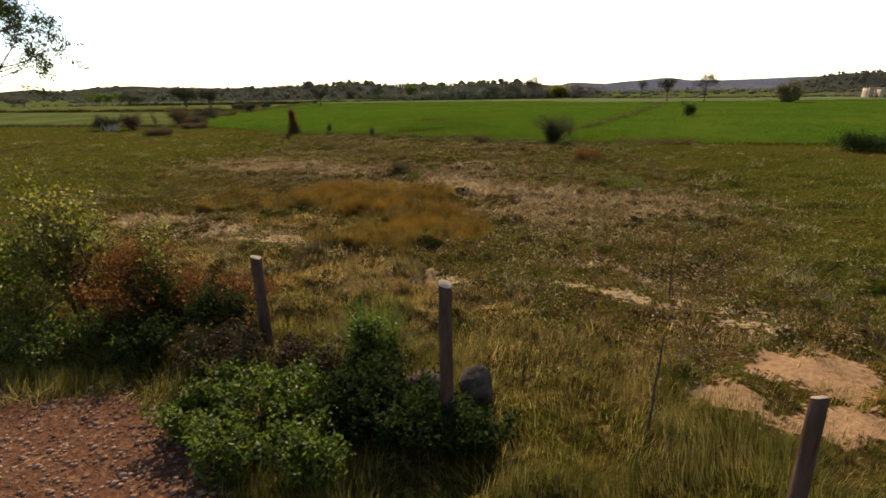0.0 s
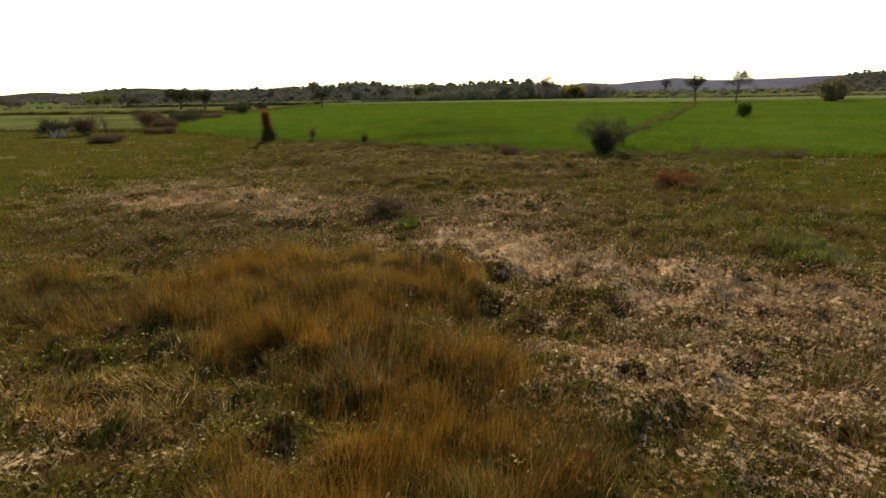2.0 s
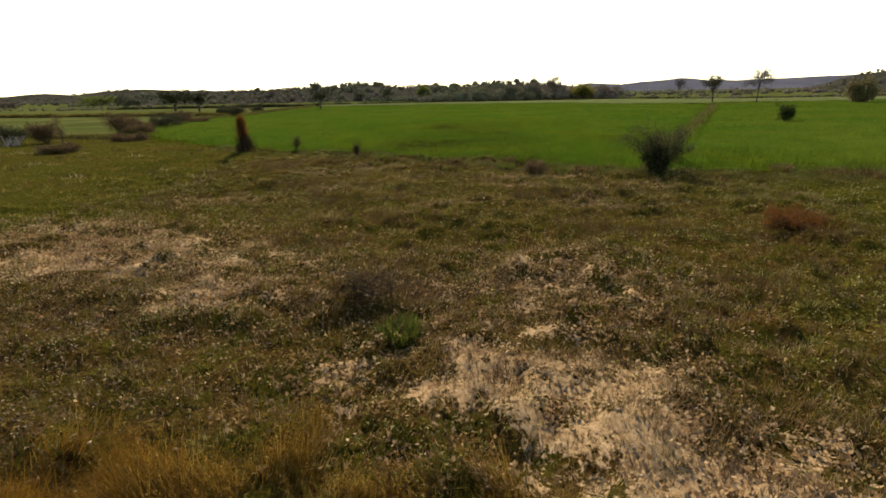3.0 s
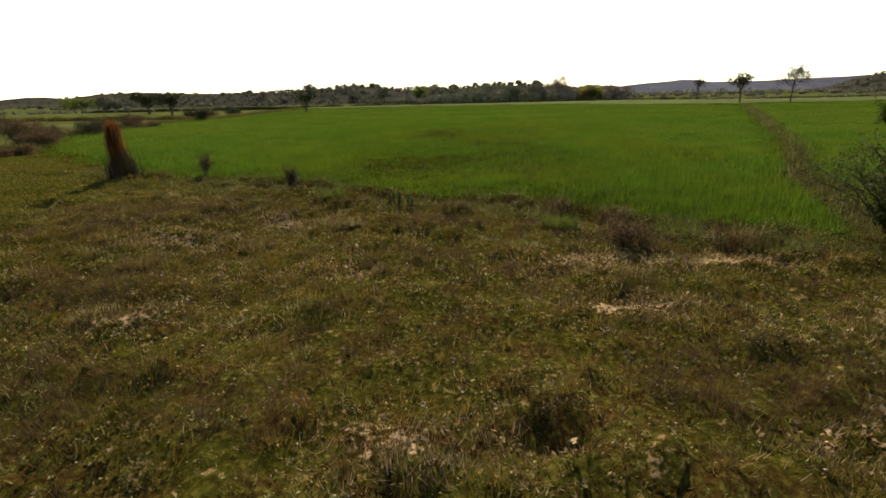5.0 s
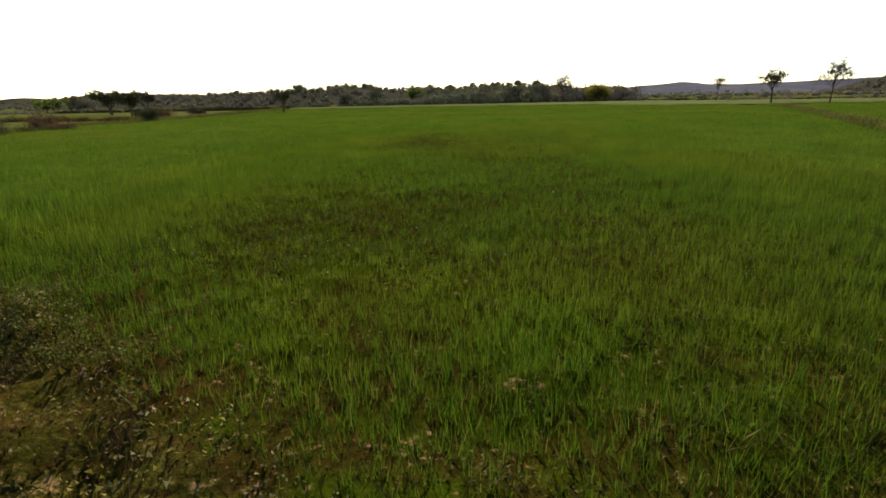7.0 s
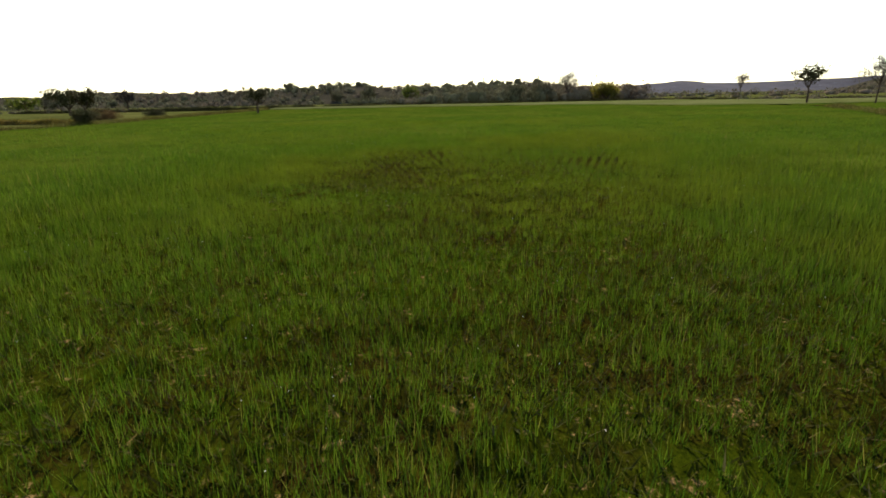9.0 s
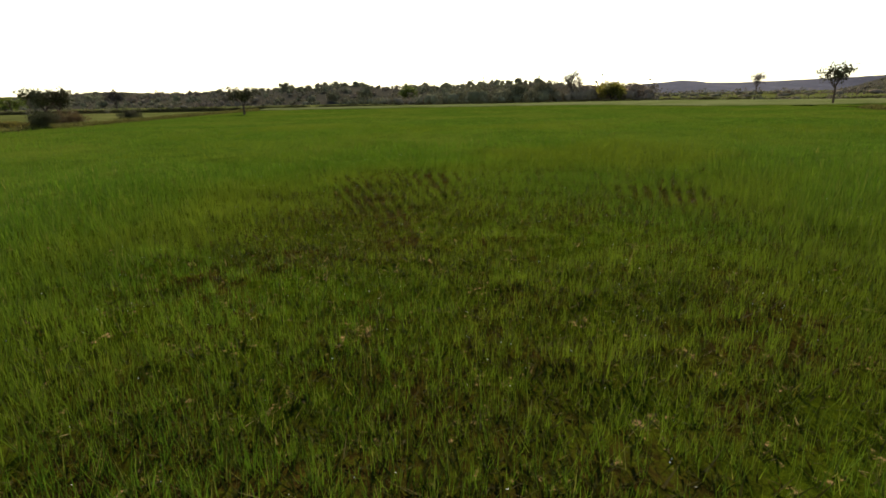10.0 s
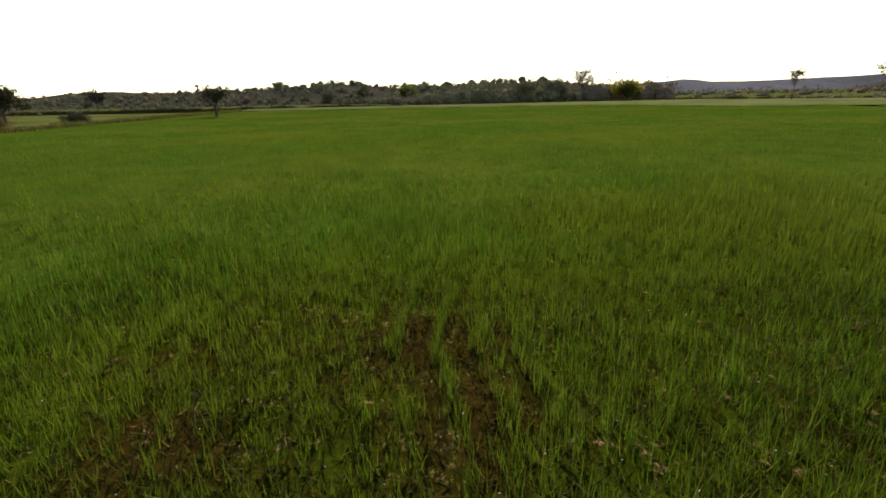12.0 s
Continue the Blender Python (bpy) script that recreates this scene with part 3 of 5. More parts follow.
ridge("hill_east", "dark scrub-covered hill beyond the fields", EAST_X, EAST_Z, 330, 45, HILL_NEAR, rag=0.1)
ridge("hill_wooded", "low wooded rise behind the wheat fields", WOOD_X, WOOD_Z, 300, 60, HILL_NEAR, rag=0.1)


def on_ridge(x, y, xs, tops, mid, depth):
    return np.interp(x, xs, tops) * max(0.0, math.cos(min(1, abs(y - mid) / depth) * math.pi / 2)) ** 1.3 - 0.7


r = np.random.default_rng(51)
spots = []
for n in range(1250):
    # over the whole near face of the rise
    x, y = r.uniform(-195, 60), r.uniform(238, 312)
    h = r.uniform(1.0, 2.6) if r.random() < 0.93 else r.uniform(2.6, 4.4)
    spots.append((x, y, on_ridge(x, y, WOOD_X, WOOD_Z, 300, 60), h, h * r.uniform(1.0, 1.7)))
for n in range(420):
    # the belt of trees and scrub at its foot, closest to the wheat in the east
    x = -60 + 98 * r.random() ** 0.6
    y = 240 - 58 * smooth(-60, 0, x) + abs(r.normal(0, 14))
    h = r.uniform(0.9, 2.4) if r.random() < 0.6 else r.uniform(2.4, 5.2) * (0.65 + 0.45 * smooth(-40, 5, x))
    spots.append((x, y, -0.2, h, h * r.uniform(0.9, 1.5)))
wood("woodland", "grey-green and brown scrub woodland beyond the wheat, haze put into its colour", spots, HAZY_WOODLEAF, 52)
spots = []
for n in range(380):
    x = r.uniform(-420, -90)
    spots.append((x, 330 + r.normal(0, 60) - x * 0.3, -0.2, r.uniform(1.5, 3.4), r.uniform(3, 6)))
for n in range(420):
    x, y = 170 + 200 * r.random() ** 1.6, r.uniform(290, 335)
    h = r.uniform(0.9, 2.6)
    spots.append((x, y, on_ridge(x, y, EAST_X, EAST_Z, 330, 45), h, h * 1.4))
for n in range(170):
    # hedge at the far end of the wheat
    x = r.uniform(34, 150)
    spots.append((x, 176 - 26 * smooth(38, 60, x) + r.normal(0, 2.5), -0.1, r.uniform(0.5, 1.6), r.uniform(1.2, 3.0)))
for n in range(90):
    x = r.uniform(-150, -50)
    spots.append((x, 163 + r.normal(0, 2.5), -0.1, r.uniform(0.4, 1.1), r.uniform(1.2, 3.0)))
for n in range(150):
    spots.append((r.uniform(30, 330), r.uniform(230, 480), -0.3, r.uniform(1.2, 3.0), r.uniform(4, 9)))
for n in range(200):
    x, y = r.uniform(-800, 0), 560 + r.uniform(-20, 60)
    spots.append((x, y, on_ridge(x, y, WEST_X, WEST_Z, 620, 90), r.uniform(1.5, 3), r.uniform(4, 8)))
wood("scrub", "scattered far scrub at the foot of the hills, haze put into its colour", spots, HAZY_WOODLEAF, 53, per=28)


# ---- banks between the fields ----
def bank(name, label, px, py, width, high, seed, earth=GREEN_BANK, grass=OLIVE):
    """A low earth bank along a line, uneven and grown over."""
    py, px = np.array(py, float), np.array(px, float)
    d = np.r_[0, np.cumsum(np.hypot(np.diff(px), np.diff(py)))]
    s = np.arange(0, d[-1], 0.5)
    cx, cy = np.interp(s, d, px), np.interp(s, d, py)
    wx, wy = np.gradient(cx), np.gradient(cy)
    ln = np.hypot(wx, wy)
    ox, oy = wy / ln, -wx / ln
    w = np.linspace(-1, 1, 9)
    hump = np.cos(w * np.pi / 2)
    wid = width * (0.7 + 0.6 * fbm(s * 0.3, s * 0, seed))
    hi = high * (0.4 + 1.1 * fbm(s * 0.5, s * 0 + 3, seed + 1)) * smooth(0, 2, s) * smooth(0, 2, d[-1] - s)
    VX, VY = cx[:, None] + ox[:, None] * w * wid[:, None], cy[:, None] + oy[:, None] * w * wid[:, None]
    VZ = height_at(VX, VY) - 0.06 + hump[None] * hi[:, None] + (fbm(VX * 2, VY * 2, seed + 2) - 0.5) * 0.12 * hump[None]
    k, n = VX.shape
    q = (np.arange(k - 1)[:, None] * n + np.arange(n - 1)[None]).ravel()
    t = np.concatenate([np.stack([q, q + 1, q + n + 1], 1), np.stack([q, q + n + 1, q + n], 1)])
    ob = new(name, mesh_of(name, np.stack([VX.ravel(), VY.ravel(), VZ.ravel()], 1), t, (earth,), shade=True))
    r = np.random.default_rng(seed)
    m = int(d[-1] * 130)
    i = r.integers(0, k, m)
    a = r.uniform(-0.9, 0.9, m)
    bx, by = cx[i] + ox[i] * a * wid[i] + r.normal(0, 0.2, m), cy[i] + oy[i] * a * wid[i] + r.normal(0, 0.2, m)
    bz = height_at(bx, by) + np.cos(a * np.pi / 2) * hi[i] - 0.05
    far = np.clip(by / 40, 1, 3)
    g = blades(bx, by, bz, r.uniform(0.12, 0.4, m), 0.015 * far, r.uniform(0.1, 0.6, m), r.uniform(0, 6.28, m), fine=False)
    part("bank_grass", g, grass, ob)
    return tagged(ob, label, "bank", kind="structure")


bank("bank_east", "low grassy bank with dark clods between two wheat fields", BUND_X, BUND_Y, 0.40, 0.30, 61, grass=EDGEWEED)
bank("bank_west", "overgrown earth bank along the side of the wheat", LEFT_X[1:], LEFT_Y[1:], 0.9, 0.32, 62, grass=EDGEWEED)
bank("bank_north", "dark earth bank at the far end of the wheat", [-110, -52, -11, 38, 60, 110], [160, 158, 166, 172, 150, 150], 1.0, 0.7, 64, grass=TREELEAF)
bank("bank_low", "low green bank across the neighbouring field", [-130, -70, -42], [108, 103, 98], 1.0, 0.5, 66)
bank("bank_mid", "low earth bank below the scrub", [-70, -40, -27], [58, 56, 53], 1.0, 0.25, 68, grass=EDGEWEED)

# ---- wheat ----
def wheat_stand(name, x0, x1, y0, y1, clumps, each, seed, wide, tall0, lift):
    """Leafy wheat in drilled rows; over the closed cover only the upper leaves stand clear, by the lift."""
    r = np.random.default_rng(seed)
    gap = 0.28
    x, y = r.uniform(x0, x1, clumps), r.uniform(y0, y1, clumps)
    # drilled rows that fan out slightly with the curve of the field
    fan = np.exp(0.1 * np.clip(y - 63, -8, 3))
    across = (x + 0.8) / fan
    thin = blot(x, y, THIN)
    shift = (np.round(across / gap) * gap - across) * fan + r.normal(0, 1, clumps) * (0.02 + 0.09 * (1 - np.clip(thin * 1.6, 0, 1)))
    if wide < 2:
        x = x + shift
    d = in_field(x, y)
    lane = np.abs(x - np.interp(y, BUND_Y, BUND_X)) / (0.2 + 0.36 * fbm(x * 0.7, y * 0.7, 85) + 0.2 * smooth(46, 36, y))
    lush = fbm(x * 0.22, y * 0.22, 71)
    keep = (d > 0.1) & (lane > r.uniform(0.7, 1.2, clumps)) & (r.random(clumps) < 0.34 + 1.25 * (lush - 0.2) + 0.46 * smooth(3.0, 8.5, nearness(x, y)))
    keep &= r.random(clumps) > 0.5 * thin
    keep &= r.random(clumps) < 0.35 + smooth(0, 1.5, d)
    near = nearness(x, y)
    if wide < 0.8:
        keep &= r.random(clumps) < np.clip((7.5 / near) ** 1.5, 0, 1)
    elif wide < 2:
        keep &= r.random(clumps) < smooth(4.0, 8.0, near) * (1 - 0.8 * thin)
    else:
        keep &= r.random(clumps) < smooth(8, 15, near)
    x, y, lush, d, near = (np.repeat(a[keep], each) for a in (x, y, lush, d, near))
    m = len(x)
    thin = blot(x, y, THIN)
    x, y = x + r.normal(0, 0.035 * min(wide, 3), m) * (1 - 0.6 * thin), y + r.normal(0, 0.045 * min(wide, 3), m)
    tall = tall0 * (0.55 + 1.1 * lush) * r.uniform(0.5, 1.25, m) * (0.6 + 0.4 * smooth(0, 2, d)) * (1 - 0.45 * smooth(76, 110, y)) * (0.88 + 0.42 * smooth(3.0, 9, near))
    base = height_at(x, y) - 0.02 + lift * smooth(5, 12, near) * smooth(0.3, 2.5, d) * r.uniform(0.5, 1.0, m) * (1 - 0.5 * smooth(76, 115, y))
    g = blades(x, y, base, tall, 0.011 * wide * r.uniform(0.7, 1.3, m), r.uniform(0.04, 0.52, m) * (1 - 0.5 * thin), r.uniform(0, 6.283, m), 0.6, False)
    ob = new(name, mesh_of(name, g[0], g[1], (WHEAT,)))
    return tagged(ob, "green young wheat in drilled rows on brown soil", "wheat", kind="stuff")


wheat_stand("wheat", -13, 10, 34, 88, 215000, 5, 81, 0.62, 0.20, 0.0)
wheat_stand("wheat", -20, 17, 33, 92, 85000, 5, 82, 1.15, 0.18, 0.14)
wheat_stand("wheat", -50, 75, 30, 165, 80000, 4, 83, 2.4, 0.18, 0.2)


def canopy():
    """The closed leaf cover of the far wheat, rising from the soil where the rows close up."""
    cx, cy = np.arange(-56, 100, 0.8), np.arange(30, 172, 0.8)
    A, B = np.meshgrid(cx, cy)
    A, B = A + (vnoise(A * 3.1, B * 3.7, 5) - 0.5) * 0.45, B + (vnoise(A * 2.3, B * 4.1, 6) - 0.5) * 0.45
    d = in_field(A, B)
    rise = smooth(3.0, 17, nearness(A, B) + (fbm(A * 0.3, B * 0.3, 75) - 0.5) * 9) * smooth(0.2, 3.5, d) * (1 - 0.6 * np.clip(2 * blot(A, B, THIN), 0, 1)) * smooth(0.3, 1.1, np.abs(A - np.interp(B, BUND_Y, BUND_X)))
    C = height_at(A, B) - 0.25 - 0.06 * smooth(70, 115, B) + rise * (0.32 + 0.10 * fbm(A * 0.22, B * 0.22, 71) + 0.05 + 0.09 * vnoise(A * 1.3, B * 1.3, 73))
    n, k = len(cx), len(cy)
    q = (np.arange(k - 1)[:, None] * n + np.arange(n - 1)[None]).ravel()
    live = (d.ravel()[q] > 0.3) & (rise.ravel()[q] > 0.02)
    q = q[live]
    t = np.concatenate([np.stack([q, q + 1, q + n + 1], 1), np.stack([q, q + n + 1, q + n], 1)])
    ob = new("wheat_field", mesh_of("wheat_field", np.stack([A.ravel(), B.ravel(), C.ravel()], 1), t, (CANOPY,), shade=True))
    return tagged(ob, "closed green cover of young wheat stretching to the woods", "wheat field", kind="stuff")


canopy()


def far_crop():
    """A strip of paler crop along the far end of the wheat."""
    u, v = np.arange(-46, 96, 1.2), np.linspace(0, 1, 16)
    U, W = np.meshgrid(u, v)
    low = 148 - 27 * smooth(8, 34, U) + 5 * fbm(U * 0.05, U * 0, 84) + 4 * fbm(U * 0.4, W * 0, 86)
    high = np.interp(U, [-110, -52, -11, 38, 60, 110], [160, 158, 166, 172, 150, 150]) - 1.2
    V = low + (np.maximum(high, low + 0.5) - low) * W
    T = height_at(U, V) + 0.16 + 0.24 * smooth(0, 0.12, W) + 0.08 * vnoise(U * 1.7, V * 1.7, 85)
    n, k = U.shape[1], U.shape[0]
    q = (np.arange(k - 1)[:, None] * n + np.arange(n - 1)[None]).ravel()
    q = q[in_field(U.ravel()[q], V.ravel()[q]) > 0.5]
    t = np.concatenate([np.stack([q, q + 1, q + n + 1], 1), np.stack([q, q + n + 1, q + n], 1)])
    ob = new("far_crop", mesh_of("far_crop", np.stack([U.ravel(), V.ravel(), T.ravel()], 1), t, (PALECROP,), shade=True))
    return tagged(ob, "pale sage-green strip of crop beyond the wheat", "crop", kind="stuff")


PALECROP = leaf_material("pale_crop", [(0.0, (0.13, 0.15, 0.06)), (1.0, (0.13, 0.15, 0.06))], (0.085, 0.11, 0.03), patch=0.08, amount=0.7, through_light=0.1, rough=1.0, gloss=0.0)
far_crop()


def basal(count, seed):
    """Yellowed lower leaves and dead stalks between the rows."""
    r = np.random.default_rng(seed)
    x, y = r.uniform(-7.5, 4.5, count), r.uniform(35, 68, count)
    keep = (in_field(x, y) > 0) & (r.random(count) < 0.35 + smooth(0.35, 0.6, fbm(x * 0.4, y * 0.4, 72)))
    x, y = x[keep], y[keep]
    m = len(x)
    g = blades(x, y, height_at(x, y) - 0.01, r.uniform(0.07, 0.20, m), r.uniform(0.010, 0.024, m), r.uniform(0.45, 0.97, m), r.uniform(0, 6.283, m), 0.5, False)
    return tagged(new("basal_leaves", mesh_of("basal_leaves", g[0], g[1], (STUBBLE,))), "yellow-brown withered lower leaves between wheat rows", "wheat", kind="stuff")


basal(190000, 74)


def wheat_flowers(count, seed):
    """Tiny pale wild flowers between the stalks, too many to count."""
    r = np.random.default_rng(seed)
    x, y = r.uniform(-9, 6, count), r.uniform(42, 70, count)
    keep = (in_field(x, y) > 0.5) & (fbm(x * 0.5, y * 0.5, 79) > 0.45)
    x, y = x[keep], y[keep]
    c = np.stack([x, y, height_at(x, y) + r.uniform(0.10, 0.30, len(x))], 1)
    g = leaves(r, c, 2, 0.006, 0.010, 0.0, 0.7)
    return tagged(new("wild_flowers", mesh_of("wild_flowers", g[0], g[1], (WHITE,))), "tiny white wild flowers scattered in the wheat", "flowers", kind="stuff")


wheat_flowers(1900, 76)

# ---- pasture grasses ----
# tall orange-brown grass: x, y, half width, half depth, turn
TALL = [(-1.5, 17.3, 2.4, 1.9, -0.1), (-0.4, 15.0, 1.4, 1.7, 0.2), (0.4, 17.4, 0.9, 1.0, 0.0), (0.9, 13.2, 0.9, 0.8, 0.0), (-4.6, 16.4, 1.8, 1.2, 0.0), (-0.7, 12.9, 1.3, 1.1, 0.0), (0.9, 14.2, 0.9, 1.1, 0.0)]
GLOW = [(-1.4, 17.9, 1.9, 1.3, 0.0), (-2.6, 16.4, 1.0, 0.9, 0.0), (0.2, 18.1, 0.9, 0.7, 0.0)]
BRUSH = [(-1.7, 22.6, 1.3, 1.4, 0.0), (-1.0, 27.5, 1.6, 0.8, 0.0), (-9.0, 36.5, 2.6, 2.0, 0.0), (-7.2, 38.6, 2.0, 1.0, 0.0), (-4.2, 38.6, 1.3, 0.6, 0.0), (-1.9, 36.4, 1.1, 0.7, 0.0), (2.0, 35.2, 1.0, 0.6, 0.0),
         (-2.2, 34.0, 1.6, 0.7, 0.0), (2.0, 30.5, 1.4, 0.8, 0.0), (-4.5, 30.0, 2.2, 0.9, 0.0), (-6.5, 32.5, 1.8, 0.8, 0.0), (0.8, 32.6, 1.3, 0.6, 0.0), (0.6, 9.4, 1.6, 0.8, 0.0), (6.8, 26.6, 1.6, 0.8, 0.0),
         (-1.5, 31.2, 1.4, 0.5, 0.0), (-6.0, 42.0, 2.5, 0.6, -0.2), (4.6, 23.0, 1.6, 0.7, 0.0), (-3.5, 25.6, 1.4, 0.6, 0.0), (3.2, 26.5, 1.5, 0.6, 0.0)]


MATTED = [(-2.0, 10.2, 2.4, 1.5, 0.0, 1.0), (-4.6, 11.2, 1.8, 1.3, 0.0, 1.0), (-6.6, 12.6, 1.6, 1.0, 0.0, 1.0), (0.9, 9.4, 1.2, 0.8, 0.0, 1.0), (-3.4, 14.3, 1.6, 0.6, 0.0, 0.8)]


def pasture(name, label, mat, count, x0, x1, y0, y1, tall, wide, seed, where, fine=True, bare_ok=0.12, tuft=5, lean=(0.1, 0.75), swirl=False):
    r = np.random.default_rng(seed)
    n = count // tuft
    x, y = r.uniform(x0, x1, n), r.uniform(y0, y1, n)
    keep = (in_field(x, y) < 0.25) & (track(x, y) < r.uniform(-0.3, 0.25, n)) & (r.random(n) < where(x, y))
    keep &= r.random(n) > (1 - bare_ok) * smooth(0.3, 0.7, np.maximum(blot(x, y, BARE), blot(x, y, SAND)))
    x, y = np.repeat(x[keep], tuft), np.repeat(y[keep], tuft)
    m = len(x)
    x, y = x + r.normal(0, 0.045, m), y + r.normal(0, 0.045, m)
    lump = 0.15 + 1.7 * fbm(x * 1.2, y * 1.2, seed) if swirl else 0.5 + 1.0 * fbm(x * 0.9, y * 0.9, seed)
    turn = fbm(x * 0.8, y * 0.8, seed + 1) * 16 + r.normal(0, 0.7, m) if swirl else r.uniform(0, 6.283, m)
    g = blades(x, y, height_at(x, y) - 0.015, tall * lump * r.uniform(0.5, 1.3, m), wide * r.uniform(0.6, 1.4, m), r.uniform(*lean, m), turn, 0.7, fine)
    return tagged(new(name, mesh_of(name, g[0], g[1], (mat,))), label, "grass", kind="stuff")


NEAR = lambda x, y: (np.abs(x + 0.8) < 9.5) & (y < 42)
pasture("pasture_grass", "short olive-green grass and weeds on dry pasture", OLIVE, 420000, -15.5, 13.5, 5, 43, 0.085, 0.010, 91,
        lambda x, y: smooth(14, 7, np.abs(x + 1) + (fbm(x * 0.3, y * 0.3, 90) - 0.5) * 9) * (0.12 + 1.15 * smooth(0.40, 0.58, fbm(x * 0.8, y * 0.8, 92))) * (1 - 0.7 * blot(x, y, CHIPS)) * (1 - 0.75 * blot(x, y, MATTED)), fine=False, lean=(0.2, 0.95), tuft=7, bare_ok=0.35)
pasture("pasture_grass", "short olive-green grass and weeds on dry pasture", OLIVE, 230000, -50, 45, 8, 60, 0.15, 0.027, 93,
        lambda x, y: (0.3 + 1.0 * smooth(0.38, 0.6, fbm(x * 0.4, y * 0.4, 94))) * (1 - 0.85 * NEAR(x + np.random.default_rng(8).normal(0, 3.0, len(x)), y)), fine=False, lean=(0.35, 0.95))
pasture("dry_grass", "pale straw-coloured dead grass among green weeds", STRAW, 170000, -12, 10, 6, 43, 0.06, 0.010, 95,
        lambda x, y: 0.08 + 0.9 * smooth(0.5, 0.70, fbm(x * 0.8, y * 0.8, 96)), fine=False, bare_ok=0.6, lean=(0.5, 0.98), tuft=6, swirl=True)
pasture("tall_grass", "tall golden-orange dry grass stand", ORANGE, 760000, -7.5, 3, 11.5, 21, 0.36, 0.0048, 97,
        lambda x, y: smooth(0.05, 0.7, blot(x, y, TALL)) * (0.15 + smooth(0.0, 0.5, blot(x, y, GLOW)) + 0.45 * smooth(0.36, 0.6, fbm(x * 1.1, y * 1.1, 77))), fine=False, tuft=14, lean=(0.2, 0.97), swirl=True)
pasture("olive_grass", "knee-high olive-green grass tufts", OLIVE, 210000, -8, 4, 9.5, 21, 0.30, 0.006, 197,
        lambda x, y: smooth(0.0, 0.4, blot(x, y, TALL)) * (1 - 0.8 * smooth(0.1, 0.6, blot(x, y, GLOW))) * (0.05 + 0.6 * smooth(0.42, 0.6, fbm(x * 0.9, y * 0.9, 78))), fine=False, tuft=12, lean=(0.2, 0.95), swirl=True)
pasture("golden_grass", "tangled golden grass at the foot of the orange stand", GOLD, 150000, -7.5, 3, 11.5, 20, 0.27, 0.0045, 196,
        lambda x, y: smooth(0.05, 0.5, blot(x, y, TALL)) * (0.1 + smooth(0.44, 0.62, fbm(x * 1.3, y * 1.3, 79))), fine=False, tuft=12, lean=(0.3, 0.98), swirl=True)


def seed_heads(count, seed):
    """The fuzz of seed heads over the tall grass, too many to count."""
    r = np.random.default_rng(seed)
    x, y = r.uniform(-7, 3, count), r.uniform(12, 20.5, count)
    k = (r.random(count) < smooth(0.1, 0.7, blot(x, y, TALL)) * (0.25 + smooth(0.0, 0.5, blot(x, y, GLOW))))
    x, y = x[k], y[k]
    c = np.stack([x, y, height_at(x, y) + (0.12 + 0.42 * fbm(x * 1.2, y * 1.2, 97)) * r.uniform(0.5, 1.1, len(x))], 1)
    g = leaves(r, c, 3, 0.05, 0.022, -0.5, 0.35, True)
    return tagged(new("seed_heads", mesh_of("seed_heads", g[0], g[1], (ORANGE,))), "fuzzy orange-brown seed heads over tall grass", "grass", kind="stuff")


seed_heads(110000, 194)


def ground_leaves(name, label, mat, count, seed, size=0.045, chips=False):
    """Small flat leaves of creeping weeds and litter, too many to count."""
    r = np.random.default_rng(seed)
    x, y = np.where(r.random(count) < 0.9, r.uniform(-11, 9, count), r.normal(-1, 9, count)), r.uniform(7, 42, count)
    keep = (in_field(x, y) < 0.4) & (track(x, y) < 0) & (blot(x, y, SAND) < 0.2) & (blot(x, y, BARE) < r.uniform(0.2, 0.7, count)) & (r.random(count) < (0.06 + 1.2 * blot(x, y, CHIPS) if chips else (0.05 + 1.1 * smooth(0.44, 0.6, fbm(x * 0.8, y * 0.8, seed))) * (1 - 0.75 * blot(x, y, CHIPS))))
    x, y = x[keep], y[keep]
    c = np.stack([x, y, height_at(x, y) + r.uniform(0.0, 0.07, len(x))], 1)
    g = leaves(r, c, 4, 0.07, size, -0.3, 0.5, True)
    return tagged(new(name, mesh_of(name, g[0], g[1], (mat,))), label, "weeds", kind="stuff")


ground_leaves("creeping_weeds", "low creeping olive weeds on the pasture", WEED, 85000, 191)
ground_leaves("leaf_litter", "pale dead leaf litter on the pasture", STRAWTIP, 30000, 193, 0.03)
pasture("fence_grass", "soft golden-green grass along the fence", GOLD, 230000, -1.7, 7, 5.0, 10.5, 0.18, 0.006, 98,
        lambda x, y: (0.25 + smooth(0.35, 0.6, fbm(x * 0.8, y * 0.8, 99))) * smooth(10.0, 8.2, y + x * 0.42) * (1 - 0.85 * blot(x, y, CHIPS)), fine=False, tuft=8, lean=(0.1, 0.8), swirl=True)
pasture("dry_grass_mat", "soft reddish-brown dead grass in mats on the pasture", MATBROWN, 520000, -14, 8, 8, 42, 0.20, 0.005, 101,
        lambda x, y: smooth(0.05, 0.7, blot(x, y, BRUSH)), fine=False, tuft=9, lean=(0.15, 0.95), swirl=True)


